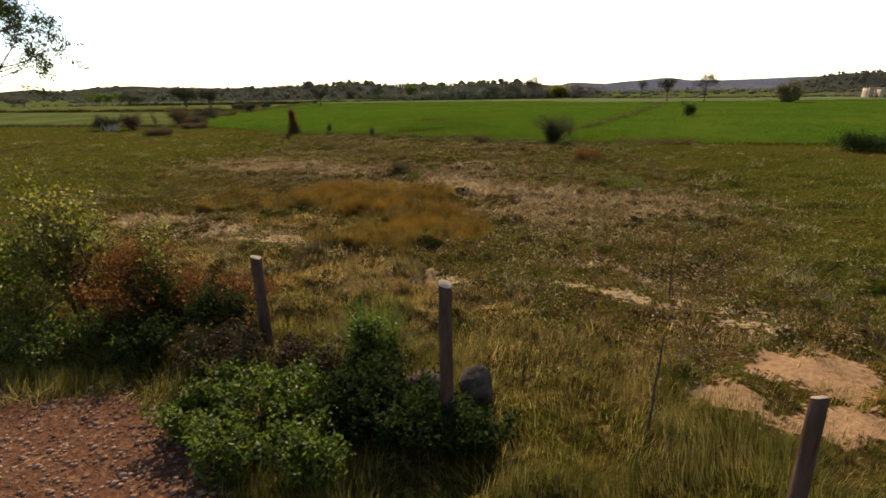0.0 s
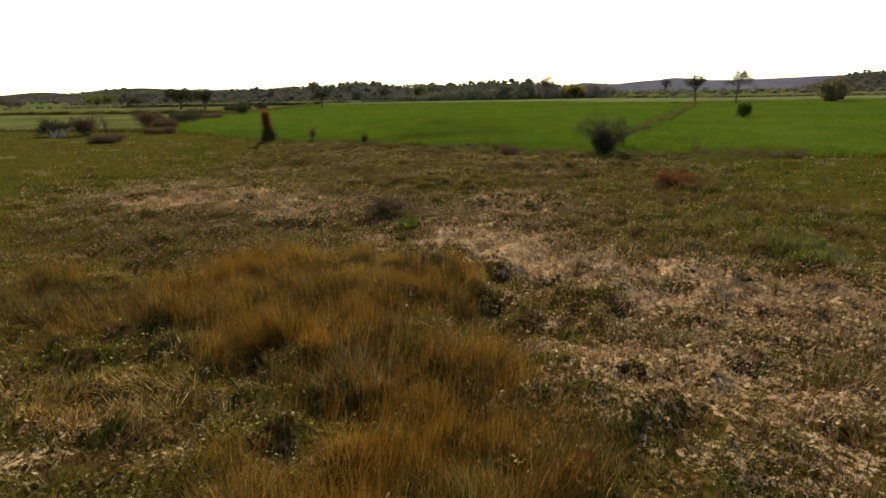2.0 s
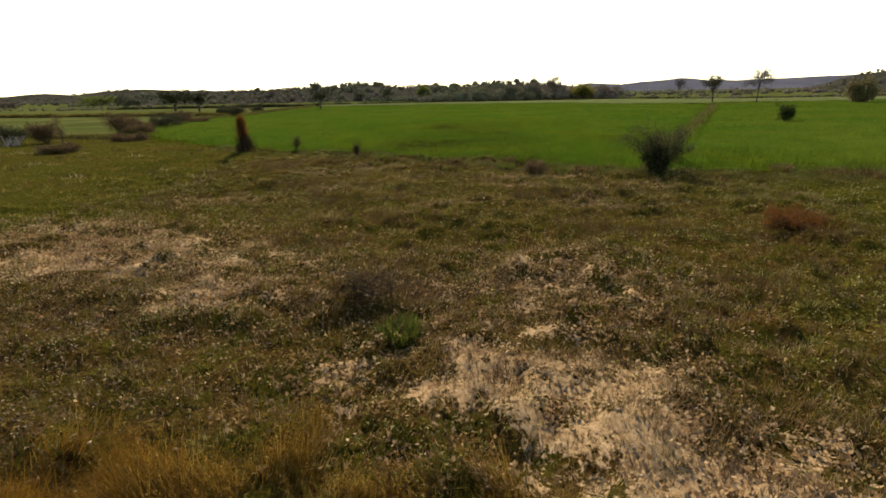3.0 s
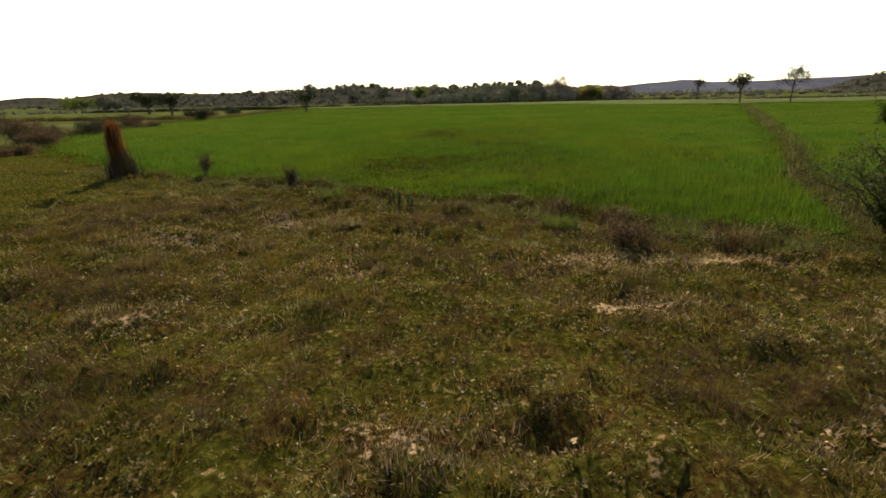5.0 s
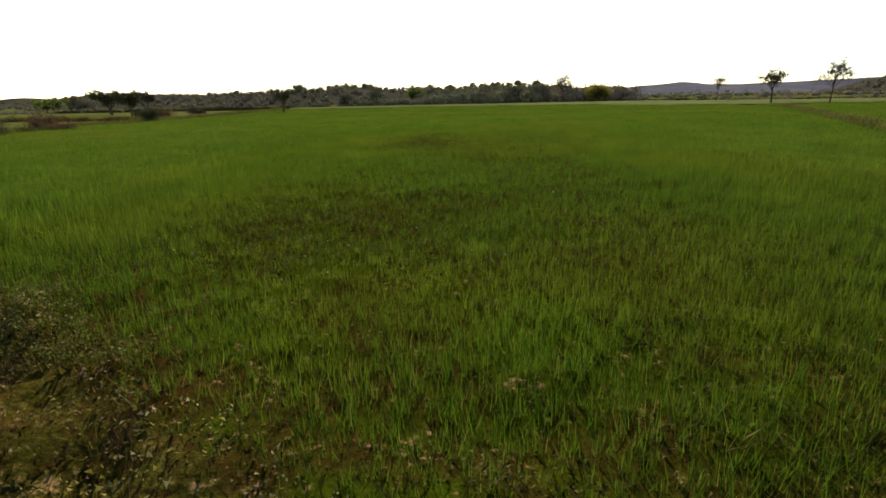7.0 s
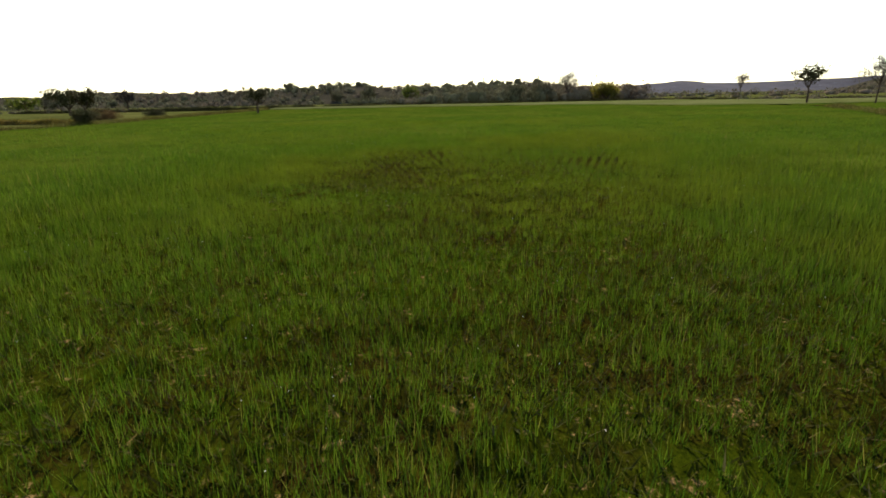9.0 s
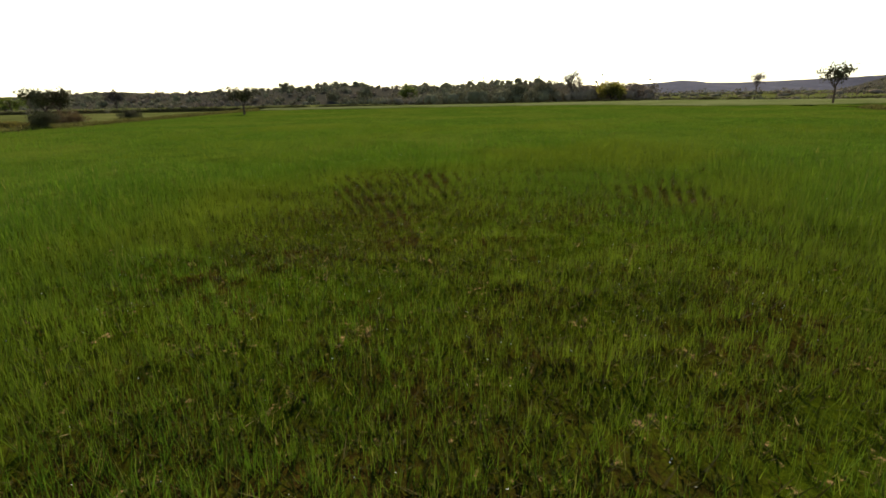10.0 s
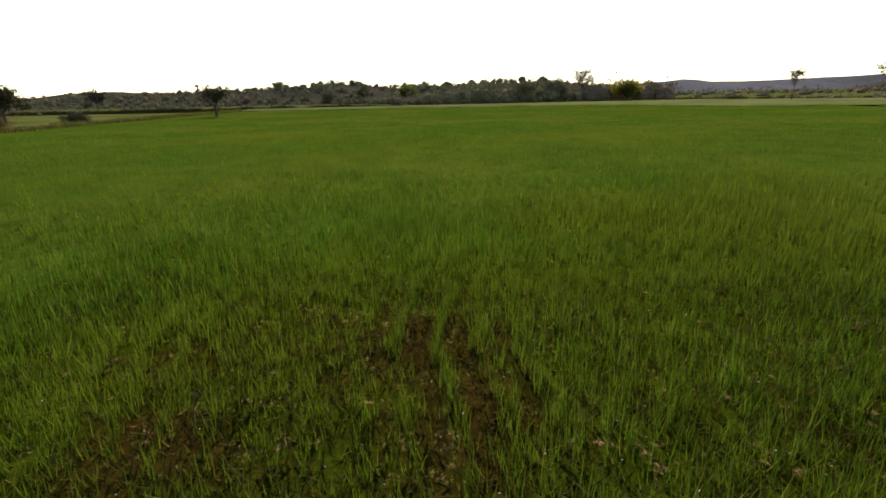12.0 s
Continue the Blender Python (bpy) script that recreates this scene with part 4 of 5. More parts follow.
def tufts(name, label, mat, count, tall, seed, lean, thresh=0.42):
    """Uneven tufts standing out of the turf, too many to count."""
    r = np.random.default_rng(seed)
    x, y = r.uniform(-11, 9, count), r.uniform(8, 40.5, count)
    keep = (in_field(x, y) < 0.1) & (track(x, y) < -0.3) & (fbm(x * 0.45, y * 0.45, seed) > thresh) & (blot(x, y, BARE) < 0.45)
    x, y = x[keep], y[keep]
    each = 42
    size = np.repeat(r.uniform(0.5, 1.35, len(x)), each)
    x, y = np.repeat(x, each), np.repeat(y, each)
    m = len(x)
    a, d = r.uniform(0, 6.283, m), np.abs(r.normal(0, 0.085, m)) * size
    x, y = x + np.cos(a) * d, y + np.sin(a) * d
    g = blades(x, y, height_at(x, y) - 0.02, tall * size * r.uniform(0.5, 1.2, m), r.uniform(0.006, 0.012, m), r.uniform(*lean, m), a + r.normal(0, 0.7, m), 0.5, False)
    return tagged(new(name, mesh_of(name, g[0], g[1], (mat,))), label, "grass", kind="stuff")


def cushions(name, label, mat, count, seed, low, high, where, size=(0.10, 0.30), reach=(-12, 9.5), broad=1.0, each=110):
    """Low domed cushions of matted growth that stand out of the turf, too many to count."""
    r = np.random.default_rng(seed)
    x, y = r.uniform(*reach, count), r.uniform(8.5, 46, count)
    keep = (in_field(x, y) < 0.0) & (track(x, y) < -0.3) & (blot(x, y, TALL) < 0.2) & (blot(x, y, SAND) < 0.1) & (r.random(count) < where(x, y))
    x, y = x[keep], y[keep]
    n = len(x)
    rad = r.uniform(*size, n) * r.uniform(0.6, 1.4, n)
    tall = rad * r.uniform(0.2, 0.5, n)
    i = np.repeat(np.arange(n), each)
    m = len(i)
    a, d = r.uniform(0, 6.283, m), np.sqrt(r.random(m))
    out = rad[i] * (0.6 + 0.9 * vnoise(a * 0.8 + i * 3.3, i * 1.0, seed))
    bx, by = x[i] + np.cos(a) * d * out, y[i] + np.sin(a) * d * out
    bz = height_at(bx, by) + tall[i] * (1 - d) * r.uniform(0.0, 0.9, m) - 0.02
    g = blades(bx, by, bz, r.uniform(low, high, m) * (0.6 + 2 * rad[i]), broad * r.uniform(0.005, 0.011, m), np.clip(0.35 + 0.5 * d + r.normal(0, 0.2, m), 0.05, 0.98), a + r.normal(0, 1.0, m), 0.5, False)
    return tagged(new(name, mesh_of(name, g[0], g[1], (mat,))), label, "grass", kind="stuff")


cushions("weed_cushions", "olive-green weed cushions scattered over the pasture", WEED, 1500, 605, 0.06, 0.14, lambda x, y: 0.15 + 0.7 * smooth(0.42, 0.58, fbm(x * 0.5, y * 0.5, 606)))
cushions("straw_cushions", "pale straw-coloured grass cushions on the pasture", STRAWTIP, 1300, 607, 0.06, 0.13, lambda x, y: 0.10 + 0.8 * smooth(0.46, 0.6, fbm(x * 0.6, y * 0.6, 608)))
cushions("brown_cushions", "dark brown dead weed cushions on the pasture", DARKBROWN, 800, 609, 0.06, 0.16, lambda x, y: 0.1 + 0.7 * smooth(0.45, 0.6, fbm(x * 0.5 + 9, y * 0.5, 610)), (0.08, 0.24))
cushions("weed_cushions", "dark green weed cushions on the wider pasture", OLIVE, 1100, 615, 0.10, 0.2, lambda x, y: (np.abs(x + 1) > 8) * (0.1 + 0.8 * smooth(0.45, 0.6, fbm(x * 0.3, y * 0.3, 616))), (0.2, 0.5), (-32, 24), 2.4, 50)
cushions("straw_cushions", "pale grass cushions on the wider pasture", STRAWTIP, 700, 617, 0.08, 0.16, lambda x, y: (np.abs(x + 1) > 8) * (0.05 + 0.7 * smooth(0.5, 0.62, fbm(x * 0.3, y * 0.3, 618))), (0.2, 0.5), (-32, 24), 2.4, 50)
cushions("brown_cushions", "brown dead weed cushions on the wider pasture", DARKBROWN, 700, 619, 0.08, 0.18, lambda x, y: (np.abs(x + 1) > 8) * (0.05 + 0.7 * smooth(0.48, 0.62, fbm(x * 0.3 + 5, y * 0.3, 620))), (0.15, 0.4), (-32, 24), 2.4, 50)
tufts("green_tufts", "dark olive grass tufts scattered over the pasture", OLIVE, 1900, 0.20, 601, (0.1, 0.8))
tufts("straw_tufts", "pale straw grass tufts scattered over the pasture", STRAW, 1200, 0.16, 602, (0.4, 0.97), 0.5)
tufts("brown_tufts", "dark brown dead grass tufts scattered over the pasture", BROWNLEAF, 1400, 0.20, 603, (0.1, 0.7), 0.48)


def edge_weeds():
    """Pale green weeds and lit grass along the lip of the wheat."""
    r = np.random.default_rng(611)
    n = 50000
    x = r.uniform(-16, 12, n)
    y = np.interp(x, EDGE_X, EDGE_Y) + r.normal(-0.5, 0.75, n)
    f = in_field(x, y)
    keep = (f < 0.7) & (r.random(n) < smooth(0.40, 0.62, fbm(x * 0.9, y * 0.9, 612)))
    x, y = x[keep], y[keep]
    m = len(x)
    c = np.stack([x, y, height_at(x, y) + 0.18 * r.random(m) ** 2], 1)
    g = leaves(r, c, 3, 0.06, 0.034, -0.2, 0.5, True)
    return tagged(new("edge_weeds", mesh_of("edge_weeds", g[0], g[1], (EDGEWEED,))), "pale green weeds along the edge of the wheat", "weeds", kind="stuff")


edge_weeds()
ground_leaves("brown_litter", "reddish-brown leaf litter and chips by the fence", LITTER, 110000, 195, 0.04, True)

pasture("straw_fence_grass", "bleached straw grass along the fence line", MATGRASS, 80000, -3, 7, 6.4, 11.5, 0.17, 0.006, 198,
        lambda x, y: 0.9 * smooth(0.42, 0.62, fbm(x * 0.9, y * 0.9, 199)) * smooth(11.4, 9.6, y + x * 0.3) * (1 - 0.5 * blot(x, y, CHIPS)), fine=False, tuft=8, lean=(0.15, 0.9), swirl=True)


def bleached():
    """Short bleached grass that half covers the bare clay."""
    r = np.random.default_rng(621)
    xs, ys = [], []
    for px, py, a, b, turn, much in BARE:
        if py < 14:
            continue
        n = int(a * b * 3500)
        u, v = r.normal(0, 0.75, n) * a, r.normal(0, 0.8, n) * b
        c, s = math.cos(turn), math.sin(turn)
        xs.append(px + u * c - v * s)
        ys.append(py + u * s + v * c)
    x, y = np.concatenate(xs), np.concatenate(ys)
    keep = (in_field(x, y) < 0) & (r.random(len(x)) < 0.2 + smooth(0.35, 0.6, fbm(x * 1.7, y * 1.7, 622)))
    x, y = x[keep], y[keep]
    m = len(x)
    g = blades(x, y, height_at(x, y) - 0.01, r.uniform(0.04, 0.14, m), r.uniform(0.006, 0.014, m), r.uniform(0.3, 0.97, m), fbm(x, y, 623) * 14 + r.normal(0, 0.8, m), 0.5, False)
    return tagged(new("bleached_grass", mesh_of("bleached_grass", g[0], g[1], (PALE,))), "short bleached dead grass over bare clay", "grass", kind="stuff")


bleached()


def pale_litter():
    """Curled pale leaves and crumbs of clay lying on the bare ground."""
    r = np.random.default_rng(631)
    cs = []
    for px, py, a, b, turn, much in BARE:
        n = int(a * b * (330 if 14 < py < 30 else 110))
        u, v = r.normal(0, 0.7, n) * a, r.normal(0, 0.75, n) * b
        c, s = math.cos(turn), math.sin(turn)
        cs.append(np.stack([px + u * c - v * s, py + u * s + v * c], 1))
    x, y = np.concatenate(cs).T
    keep = (in_field(x, y) < 0) & (track(x, y) < 0) & (r.random(len(x)) < 0.15 + smooth(0.38, 0.6, fbm(x * 1.3, y * 1.3, 632)))
    x, y = x[keep], y[keep]
    g = leaves(r, np.stack([x, y, height_at(x, y) + r.uniform(0.005, 0.06, len(x))], 1), 5, 0.08, 0.055, -0.2, 0.6)
    return tagged(new("pale_litter", mesh_of("pale_litter", g[0], g[1], (PALE,))), "pale curled dead leaves on the bare clay", "leaf litter", kind="stuff")


pale_litter()
pasture("matted_grass", "matted golden straw grass in swirls", MATGRASS, 150000, -9, 3, 8, 16, 0.19, 0.007, 205,
        lambda x, y: smooth(0.05, 0.5, blot(x, y, MATTED)) * (0.2 + smooth(0.36, 0.58, fbm(x * 0.9, y * 0.9, 206))), fine=False, bare_ok=0.5, tuft=9, lean=(0.4, 0.97), swirl=True)
# dark stalks added to give the tall grass its shaded hollows
pasture("hollow_shade_stalks", "dark brown stalks added as shaded hollows in the tall grass", DARKBROWN, 40000, -8, 3.5, 11, 21, 0.4, 0.008, 207,
        lambda x, y: smooth(0.05, 0.5, blot(x, y, TALL)) * smooth(0.5, 0.62, fbm(x * 0.9 + 7, y * 0.9, 208)), fine=False, tuft=6, lean=(0.05, 0.6))

pasture("track_grass", "yellow-green grass and weeds at the side of the track", GOLD, 60000, -6.5, -1.6, 6.2, 9.2, 0.22, 0.007, 209,
        lambda x, y: 0.3 + 0.7 * smooth(0.38, 0.6, fbm(x * 0.9, y * 0.9, 210)), fine=False, tuft=8, lean=(0.2, 0.9), swirl=True)

# ---- fence ----
def fence_post(at, high, wide, lean, seed, cut=0.0):
    """A rough squared-off post; its weathered sawn top is coloured pale for sunlight."""
    r = np.random.default_rng(seed)
    high = high - float(height_at(*at))
    ob = thing("fence_post", "weathered grey-brown wooden fence post, sawn top paled for sunlight", "fence post", (at[0], at[1], float(height_at(*at))), group="posts along the fence")
    n = 12
    zs = np.linspace(-0.3, high, 10)
    a = np.arange(n) / n * 2 * np.pi + 0.3
    sq = 1 / np.maximum(np.abs(np.cos(a)), np.abs(np.sin(a))) ** 0.45
    v = []
    for z in zs:
        k = wide / 2 * (1.06 - 0.10 * z / high)
        wob = 1 + (vnoise(a * 1.3, np.full(n, z * 2.2), seed) - 0.5) * 0.14
        v += [(math.cos(b) * k * s * w + lean[0] * z, math.sin(b) * k * s * w + lean[1] * z, z + (0.02 * math.cos(b + seed) - cut * math.sin(b) * k if z == zs[-1] else 0)) for b, s, w in zip(a, sq, wob)]
    t = []
    for i in range(len(zs) - 1):
        for j in range(n):
            k2 = (j + 1) % n
            t += [(i * n + j, i * n + k2, (i + 1) * n + k2), (i * n + j, (i + 1) * n + k2, (i + 1) * n + j)]
    part("shaft", (v, t), POST_WOOD, ob, shade=True)
    ring = np.array(v[-n:])
    mid = ring.mean(0) + (0, 0, 0.012)
    inner = mid + (ring - mid) * 0.8 + (0, 0, 0.006)
    cv = np.vstack([ring + (0, 0, 0.001), inner, mid])
    ct = []
    for j in range(n):
        k2 = (j + 1) % n
        ct += [(j, k2, n + k2), (j, n + k2, n + j), (n + j, n + k2, 2 * n)]
    # cap far paler than the shaft: the sunlit top put into its colour
    part("sawn_top", (cv, ct), CUT_WOOD, ob, "sawn end grain, sunlight put into its pale colour")
    return ob


fence_post((-4.0, 9.72), 0.97, 0.125, (0.01, 0.0), 6)
fence_post((-1.15, 7.72), 1.27, 0.125, (-0.02, 0.0), 3)
fence_post((1.31, 6.05), 1.60, 0.125, (-0.005, 0.0), 4)
fence_post((3.53, 4.50), 1.55, 0.085, (-0.01, 0.0), 5, cut=1.0)


def rock_geo(r, size, squash=(1, 1, 0.7), cuts=2):
    bm = bmesh.new()
    bmesh.ops.create_icosphere(bm, subdivisions=cuts, radius=1)
    seed = r.uniform(0, 99)
    for v in bm.verts:
        k = 0.85 + 0.28 * noise.noise(v.co * 1.1 + Vector((seed, 0, 0))) + 0.12 * noise.noise(v.co * 3 + Vector((0, seed, 0)))
        v.co = Vector((v.co.x * squash[0], v.co.y * squash[1], v.co.z * squash[2])) * k * size
    vs, ts = np.array([v.co for v in bm.verts]), np.array([[v.index for v in f.verts] for f in bm.faces])
    bm.free()
    return vs, ts


def boulder(at, size, squash, turn, seed, label):
    r = np.random.default_rng(seed)
    v, t = rock_geo(r, size, squash, 3)
    ob = new("boulder", mesh_of("boulder", v, t, (STONE,), shade=True))
    ob.matrix_world = pose(at[0], at[1], float(height_at(*at)) + size * squash[2] * 0.45, 0, 0, turn)
    return tagged(ob, label, "rock")


boulder((1.04, 6.62), 0.34, (1.1, 0.8, 0.85), 10, 11, "dark grey boulder leaning on the fence post")
boulder((1.58, 6.66), 0.24, (0.85, 0.8, 1.15), -20, 12, "grey boulder beside the fence post")


def stake(at, high, lean, seed):
    r = np.random.default_rng(seed)
    zs = np.linspace(-0.1, high, 7)
    pts = [(lean[0] * z + r.normal(0, 0.008), lean[1] * z + r.normal(0, 0.008), z) for z in zs]
    ob = new("stake", mesh_of("stake", *tube(pts, np.linspace(0.014, 0.007, 7), 6), (BARK,), shade=True))
    ob.matrix_world = pose(at[0], at[1], float(height_at(*at)))
    return tagged(ob, "thin dark dead stick standing in the grass", "stick", group="sticks by the fence")


stake((3.2, 6.1), 1.0, (0.05, 0.0), 1)
stake((2.1, 7.0), 0.45, (0.03, 0.0), 2)
stake((4.6, 9.6), 1.1, (0.0, 0.02), 3)

scrap = rock_geo(np.random.default_rng(4), 0.10, (1, 0.7, 0.5))
ob = new("scrap", mesh_of("scrap", *scrap, (WHITE,)))
ob.matrix_world = pose(6.25, 7.2, float(height_at(6.25, 7.2)) + 0.03)
tagged(ob, "small white scrap lying on the bare sand", "litter")


# ---- shrubs ----
def sized(tubes, tips, high, wide):
    """Scales a grown plant to its true height and spread."""
    tips = np.array(tips)
    k = np.array([1, 1, high / tips[:, 2].max()])
    k[:2] = wide / 2 / np.percentile(np.hypot(tips[:, 0], tips[:, 1]), 95)
    return [(v * k, t) for v, t in tubes], tips * k


def shrub(name, label, at, high, wide, mat, seed, stems=7, per=9, leaf=0.06, bark=BARK, depth=2, droop=0.0, upright=0.5, spread=0.14, group="", lean=(0, 0), slim=0.5, category="shrub", foot=0):
    """Several stems from one root with side twigs, and leaves round the twigs."""
    r = np.random.default_rng(seed)
    ob = thing(name, label, category, (at[0], at[1], float(height_at(*at)) - 0.03), group)
    tubes, tips = [], []
    for n in range(stems):
        a = n / stems * 6.283 + r.uniform(-0.4, 0.4)
        out = (1 - upright) * r.uniform(0.4, 1.2) * wide / high
        way = np.array([math.cos(a) * out + lean[0], math.sin(a) * out + lean[1], 1.0])
        way /= np.linalg.norm(way)
        base = (math.cos(a) * 0.05 * wide, math.sin(a) * 0.05 * wide, 0)
        more, ends = grow(r, base, way, high * r.uniform(0.55, 0.85), 0.012 * high + 0.004, depth, 0.55, 3, 0.2, 5, 0.25)
        tubes += more
        tips += ends
    tubes, tips = sized(tubes, tips, high * 0.96, wide)
    part("branchwork", joined(tubes), bark, ob)
    if foot:
        a, d = r.uniform(0, 6.283, foot), np.sqrt(r.random(foot)) * wide * 0.36
        tips = np.vstack([tips, np.stack([np.cos(a) * d, np.sin(a) * d, r.uniform(0.05, 0.5, foot) * high], 1)])
    part("foliage", leaves(r, tips, per, spread * (high + wide) / 2 + 0.02, leaf, droop, slim), mat, ob)
    return ob


# by the fence and the track
shrub("broadleaf_shrub", "leafy yellow-green shrub beside the gravel track", (-4.55, 8.7), 2.5, 1.5, YELLOW, 201, stems=11, per=8, leaf=0.075, upright=0.75, spread=0.08)
shrub("broadleaf_shrub", "leafy dark green shrub beside the gravel track", (-5.6, 8.6), 1.8, 1.7, FRESH, 202, stems=10, per=9, leaf=0.075, spread=0.10, foot=40)
shrub("rust_shrub", "withered red-brown shrub with bare stems", (-3.5, 8.6), 1.2, 1.5, RUST, 203, stems=15, per=20, leaf=0.04, spread=0.12)
shrub("rust_shrub", "withered red-brown shrub with bare stems", (-2.6, 8.5), 0.85, 1.4, RUST, 204, stems=14, per=22, leaf=0.04, spread=0.14)
shrub("sapling", "slender leafy sapling above the red-brown shrub", (-3.05, 8.6), 1.75, 0.5, YELLOW, 205, stems=3, per=5, leaf=0.06, upright=0.9)
# the dark-leaved clumps carry the deep shade by the fence in their colour
for n, (x, y, h, w, mat) in enumerate([(-4.6, 7.6, 0.95, 1.3, YELLOW), (-3.7, 7.4, 0.6, 1.1, FRESH), (-5.4, 7.5, 0.95, 1.2, YELLOW), (-3.2, 7.9, 0.8, 1.0, RUST), (-2.6, 7.4, 0.6, 0.9, DARKLEAF),
                                       (-1.9, 8.0, 0.8, 0.8, DARKLEAF), (-1.45, 7.2, 0.55, 0.9, DARKBROWN), (-0.5, 7.0, 0.5, 1.1, DARKBROWN), (-1.9, 8.4, 0.6, 1.2, RUST), (-2.9, 8.1, 0.9, 1.0, DARKLEAF), (-0.9, 6.4, 0.5, 0.8, FRESH), (-0.3, 6.2, 0.5, 0.9, FRESH),
                                       (-0.6, 5.5, 0.5, 0.7, FRESH), (0.15, 5.5, 0.5, 0.7, FRESH), (0.45, 6.3, 0.6, 0.7, DARKLEAF), (0.9, 5.9, 0.5, 0.8, DARKLEAF), (1.55, 5.9, 0.45, 0.7, DARKLEAF),
                                       (0.35, 7.1, 0.85, 0.45, FRESH), (0.55, 6.5, 0.6, 1.0, DARKLEAF), (1.15, 6.05, 0.5, 0.9, DARKLEAF), (0.2, 6.0, 0.5, 0.7, DARKLEAF), (-1.2, 6.0, 0.4, 0.7, FRESH)]):
    shrub("weed_clump", {"dark_stems": "dark brown withered weeds in the shade of the fence", "fresh_leaves": "bright green leafy weeds by the fence", "dark_leaves": "leafy weeds by the fence, shade put into their dark green", "rust_leaves": "red-brown withered weeds by the fence post",
                         "yellow_green_leaves": "yellow-green leafy weeds beside the gravel"}[mat.name], (x, y), h, w, mat, 220 + n, stems=12, per=15, leaf=0.056, depth=1, upright=0.5, foot=24, group="weeds along the fence", category="weeds")

# in the pasture and at the edge of the wheat
shrub("bush", "dark thorny bush with a wide open spray of twigs", (6.1, 34.9), 2.2, 2.4, THORN, 241, stems=20, per=11, leaf=0.05, upright=0.45, spread=0.07)
shrub("low_bush", "dark low growth at the foot of the thorny bush", (6.1, 34.8), 1.15, 0.85, DARKLEAF, 250, stems=12, per=16, leaf=0.06, upright=0.8, foot=90)
shrub("sapling", "sparse leafy sapling beside the field bank", (7.6, 37.3), 1.7, 1.1, THORN, 251, stems=4, per=6, leaf=0.06, upright=0.85, spread=0.07)
shrub("low_bush", "low reddish-brown dead bush in the pasture", (6.75, 27.0), 0.5, 1.3, RUST, 242, stems=14, per=12, leaf=0.035)
shrub("edge_shrub", "small dark shrub at the edge of the wheat", (-6.6, 40.7), 0.95, 0.45, DARKBROWN, 243, stems=12, per=4, leaf=0.035, upright=0.9, spread=0.08)
shrub("edge_shrub", "small dark shrub at the edge of the wheat", (-10.6, 43.0), 0.95, 0.6, DARKBROWN, 244, stems=10, per=4, leaf=0.035, upright=0.85, lean=(0.3, 0), spread=0.08)
shrub("brush", "dry brown brush at the edge of the wheat", (1.75, 35.1), 0.6, 1.2, BROWNLEAF, 245, stems=10, per=6, leaf=0.05)
shrub("brush", "dry grey-brown brush in the pasture", (-1.6, 22.4), 0.7, 1.2, BROWNLEAF, 246, stems=14, per=2, leaf=0.05, upright=0.85)
shrub("bush", "small round bush standing in the wheat", (24.6, 62.3), 1.9, 1.6, DARKLEAF, 247, stems=8, per=9, leaf=0.10, foot=50)
shrub("low_bush", "dark low bush on the pasture", (21.2, 29.8), 1.0, 2.6, DARKLEAF, 248, stems=12, per=9, leaf=0.09, foot=120)
shrub("low_bush", "dark low bush on the pasture", (23.6, 29.6), 1.0, 2.6, DARKLEAF, 249, stems=12, per=9, leaf=0.09, foot=120)


THISTLE = leaf_material("thistle_leaves", [(0.0, (0.02, 0.04, 0.01)), (1.0, (0.06, 0.10, 0.025))], (0.04, 0.06, 0.015), patch=3.0, amount=0.5)


def thistle(at, seed):
    """Upright dark spikes above a rosette of broad leaves."""
    r = np.random.default_rng(seed)
    ob = thing("thistle", "dark green spiky plant with upright stalks", "plant", (at[0], at[1], float(height_at(*at))))
    for n in range(8):
        a, d = r.uniform(0, 6.28), r.uniform(0.02, 0.28)
        h = r.uniform(0.28, 0.52)
        p = [(math.cos(a) * d, math.sin(a) * d, 0), (math.cos(a) * d * 1.2, math.sin(a) * d * 1.2, h * 0.6), (math.cos(a) * d * 1.3, math.sin(a) * d * 1.3, h)]
        stalk = part("stalk", tube(p, [0.012, 0.01, 0.008], 5), DARKLEAF, ob)
        c = [(p[2][0], p[2][1], h * k) for k in (0.5, 0.65, 0.8, 0.95)]
        part("spike", leaves(r, c, 12, 0.05, 0.07, -1.5, 0.35), THISTLE, stalk)
    c = [(r.normal(0, 0.42), r.normal(0, 0.35), r.uniform(0.02, 0.16)) for n in range(40)]
    tagged(part("rosette", leaves(r, c, 10, 0.10, 0.07, 0, 0.5), EDGEWEED, ob), kind="stuff")
    return ob


thistle((-2.85, 38.2), 301)


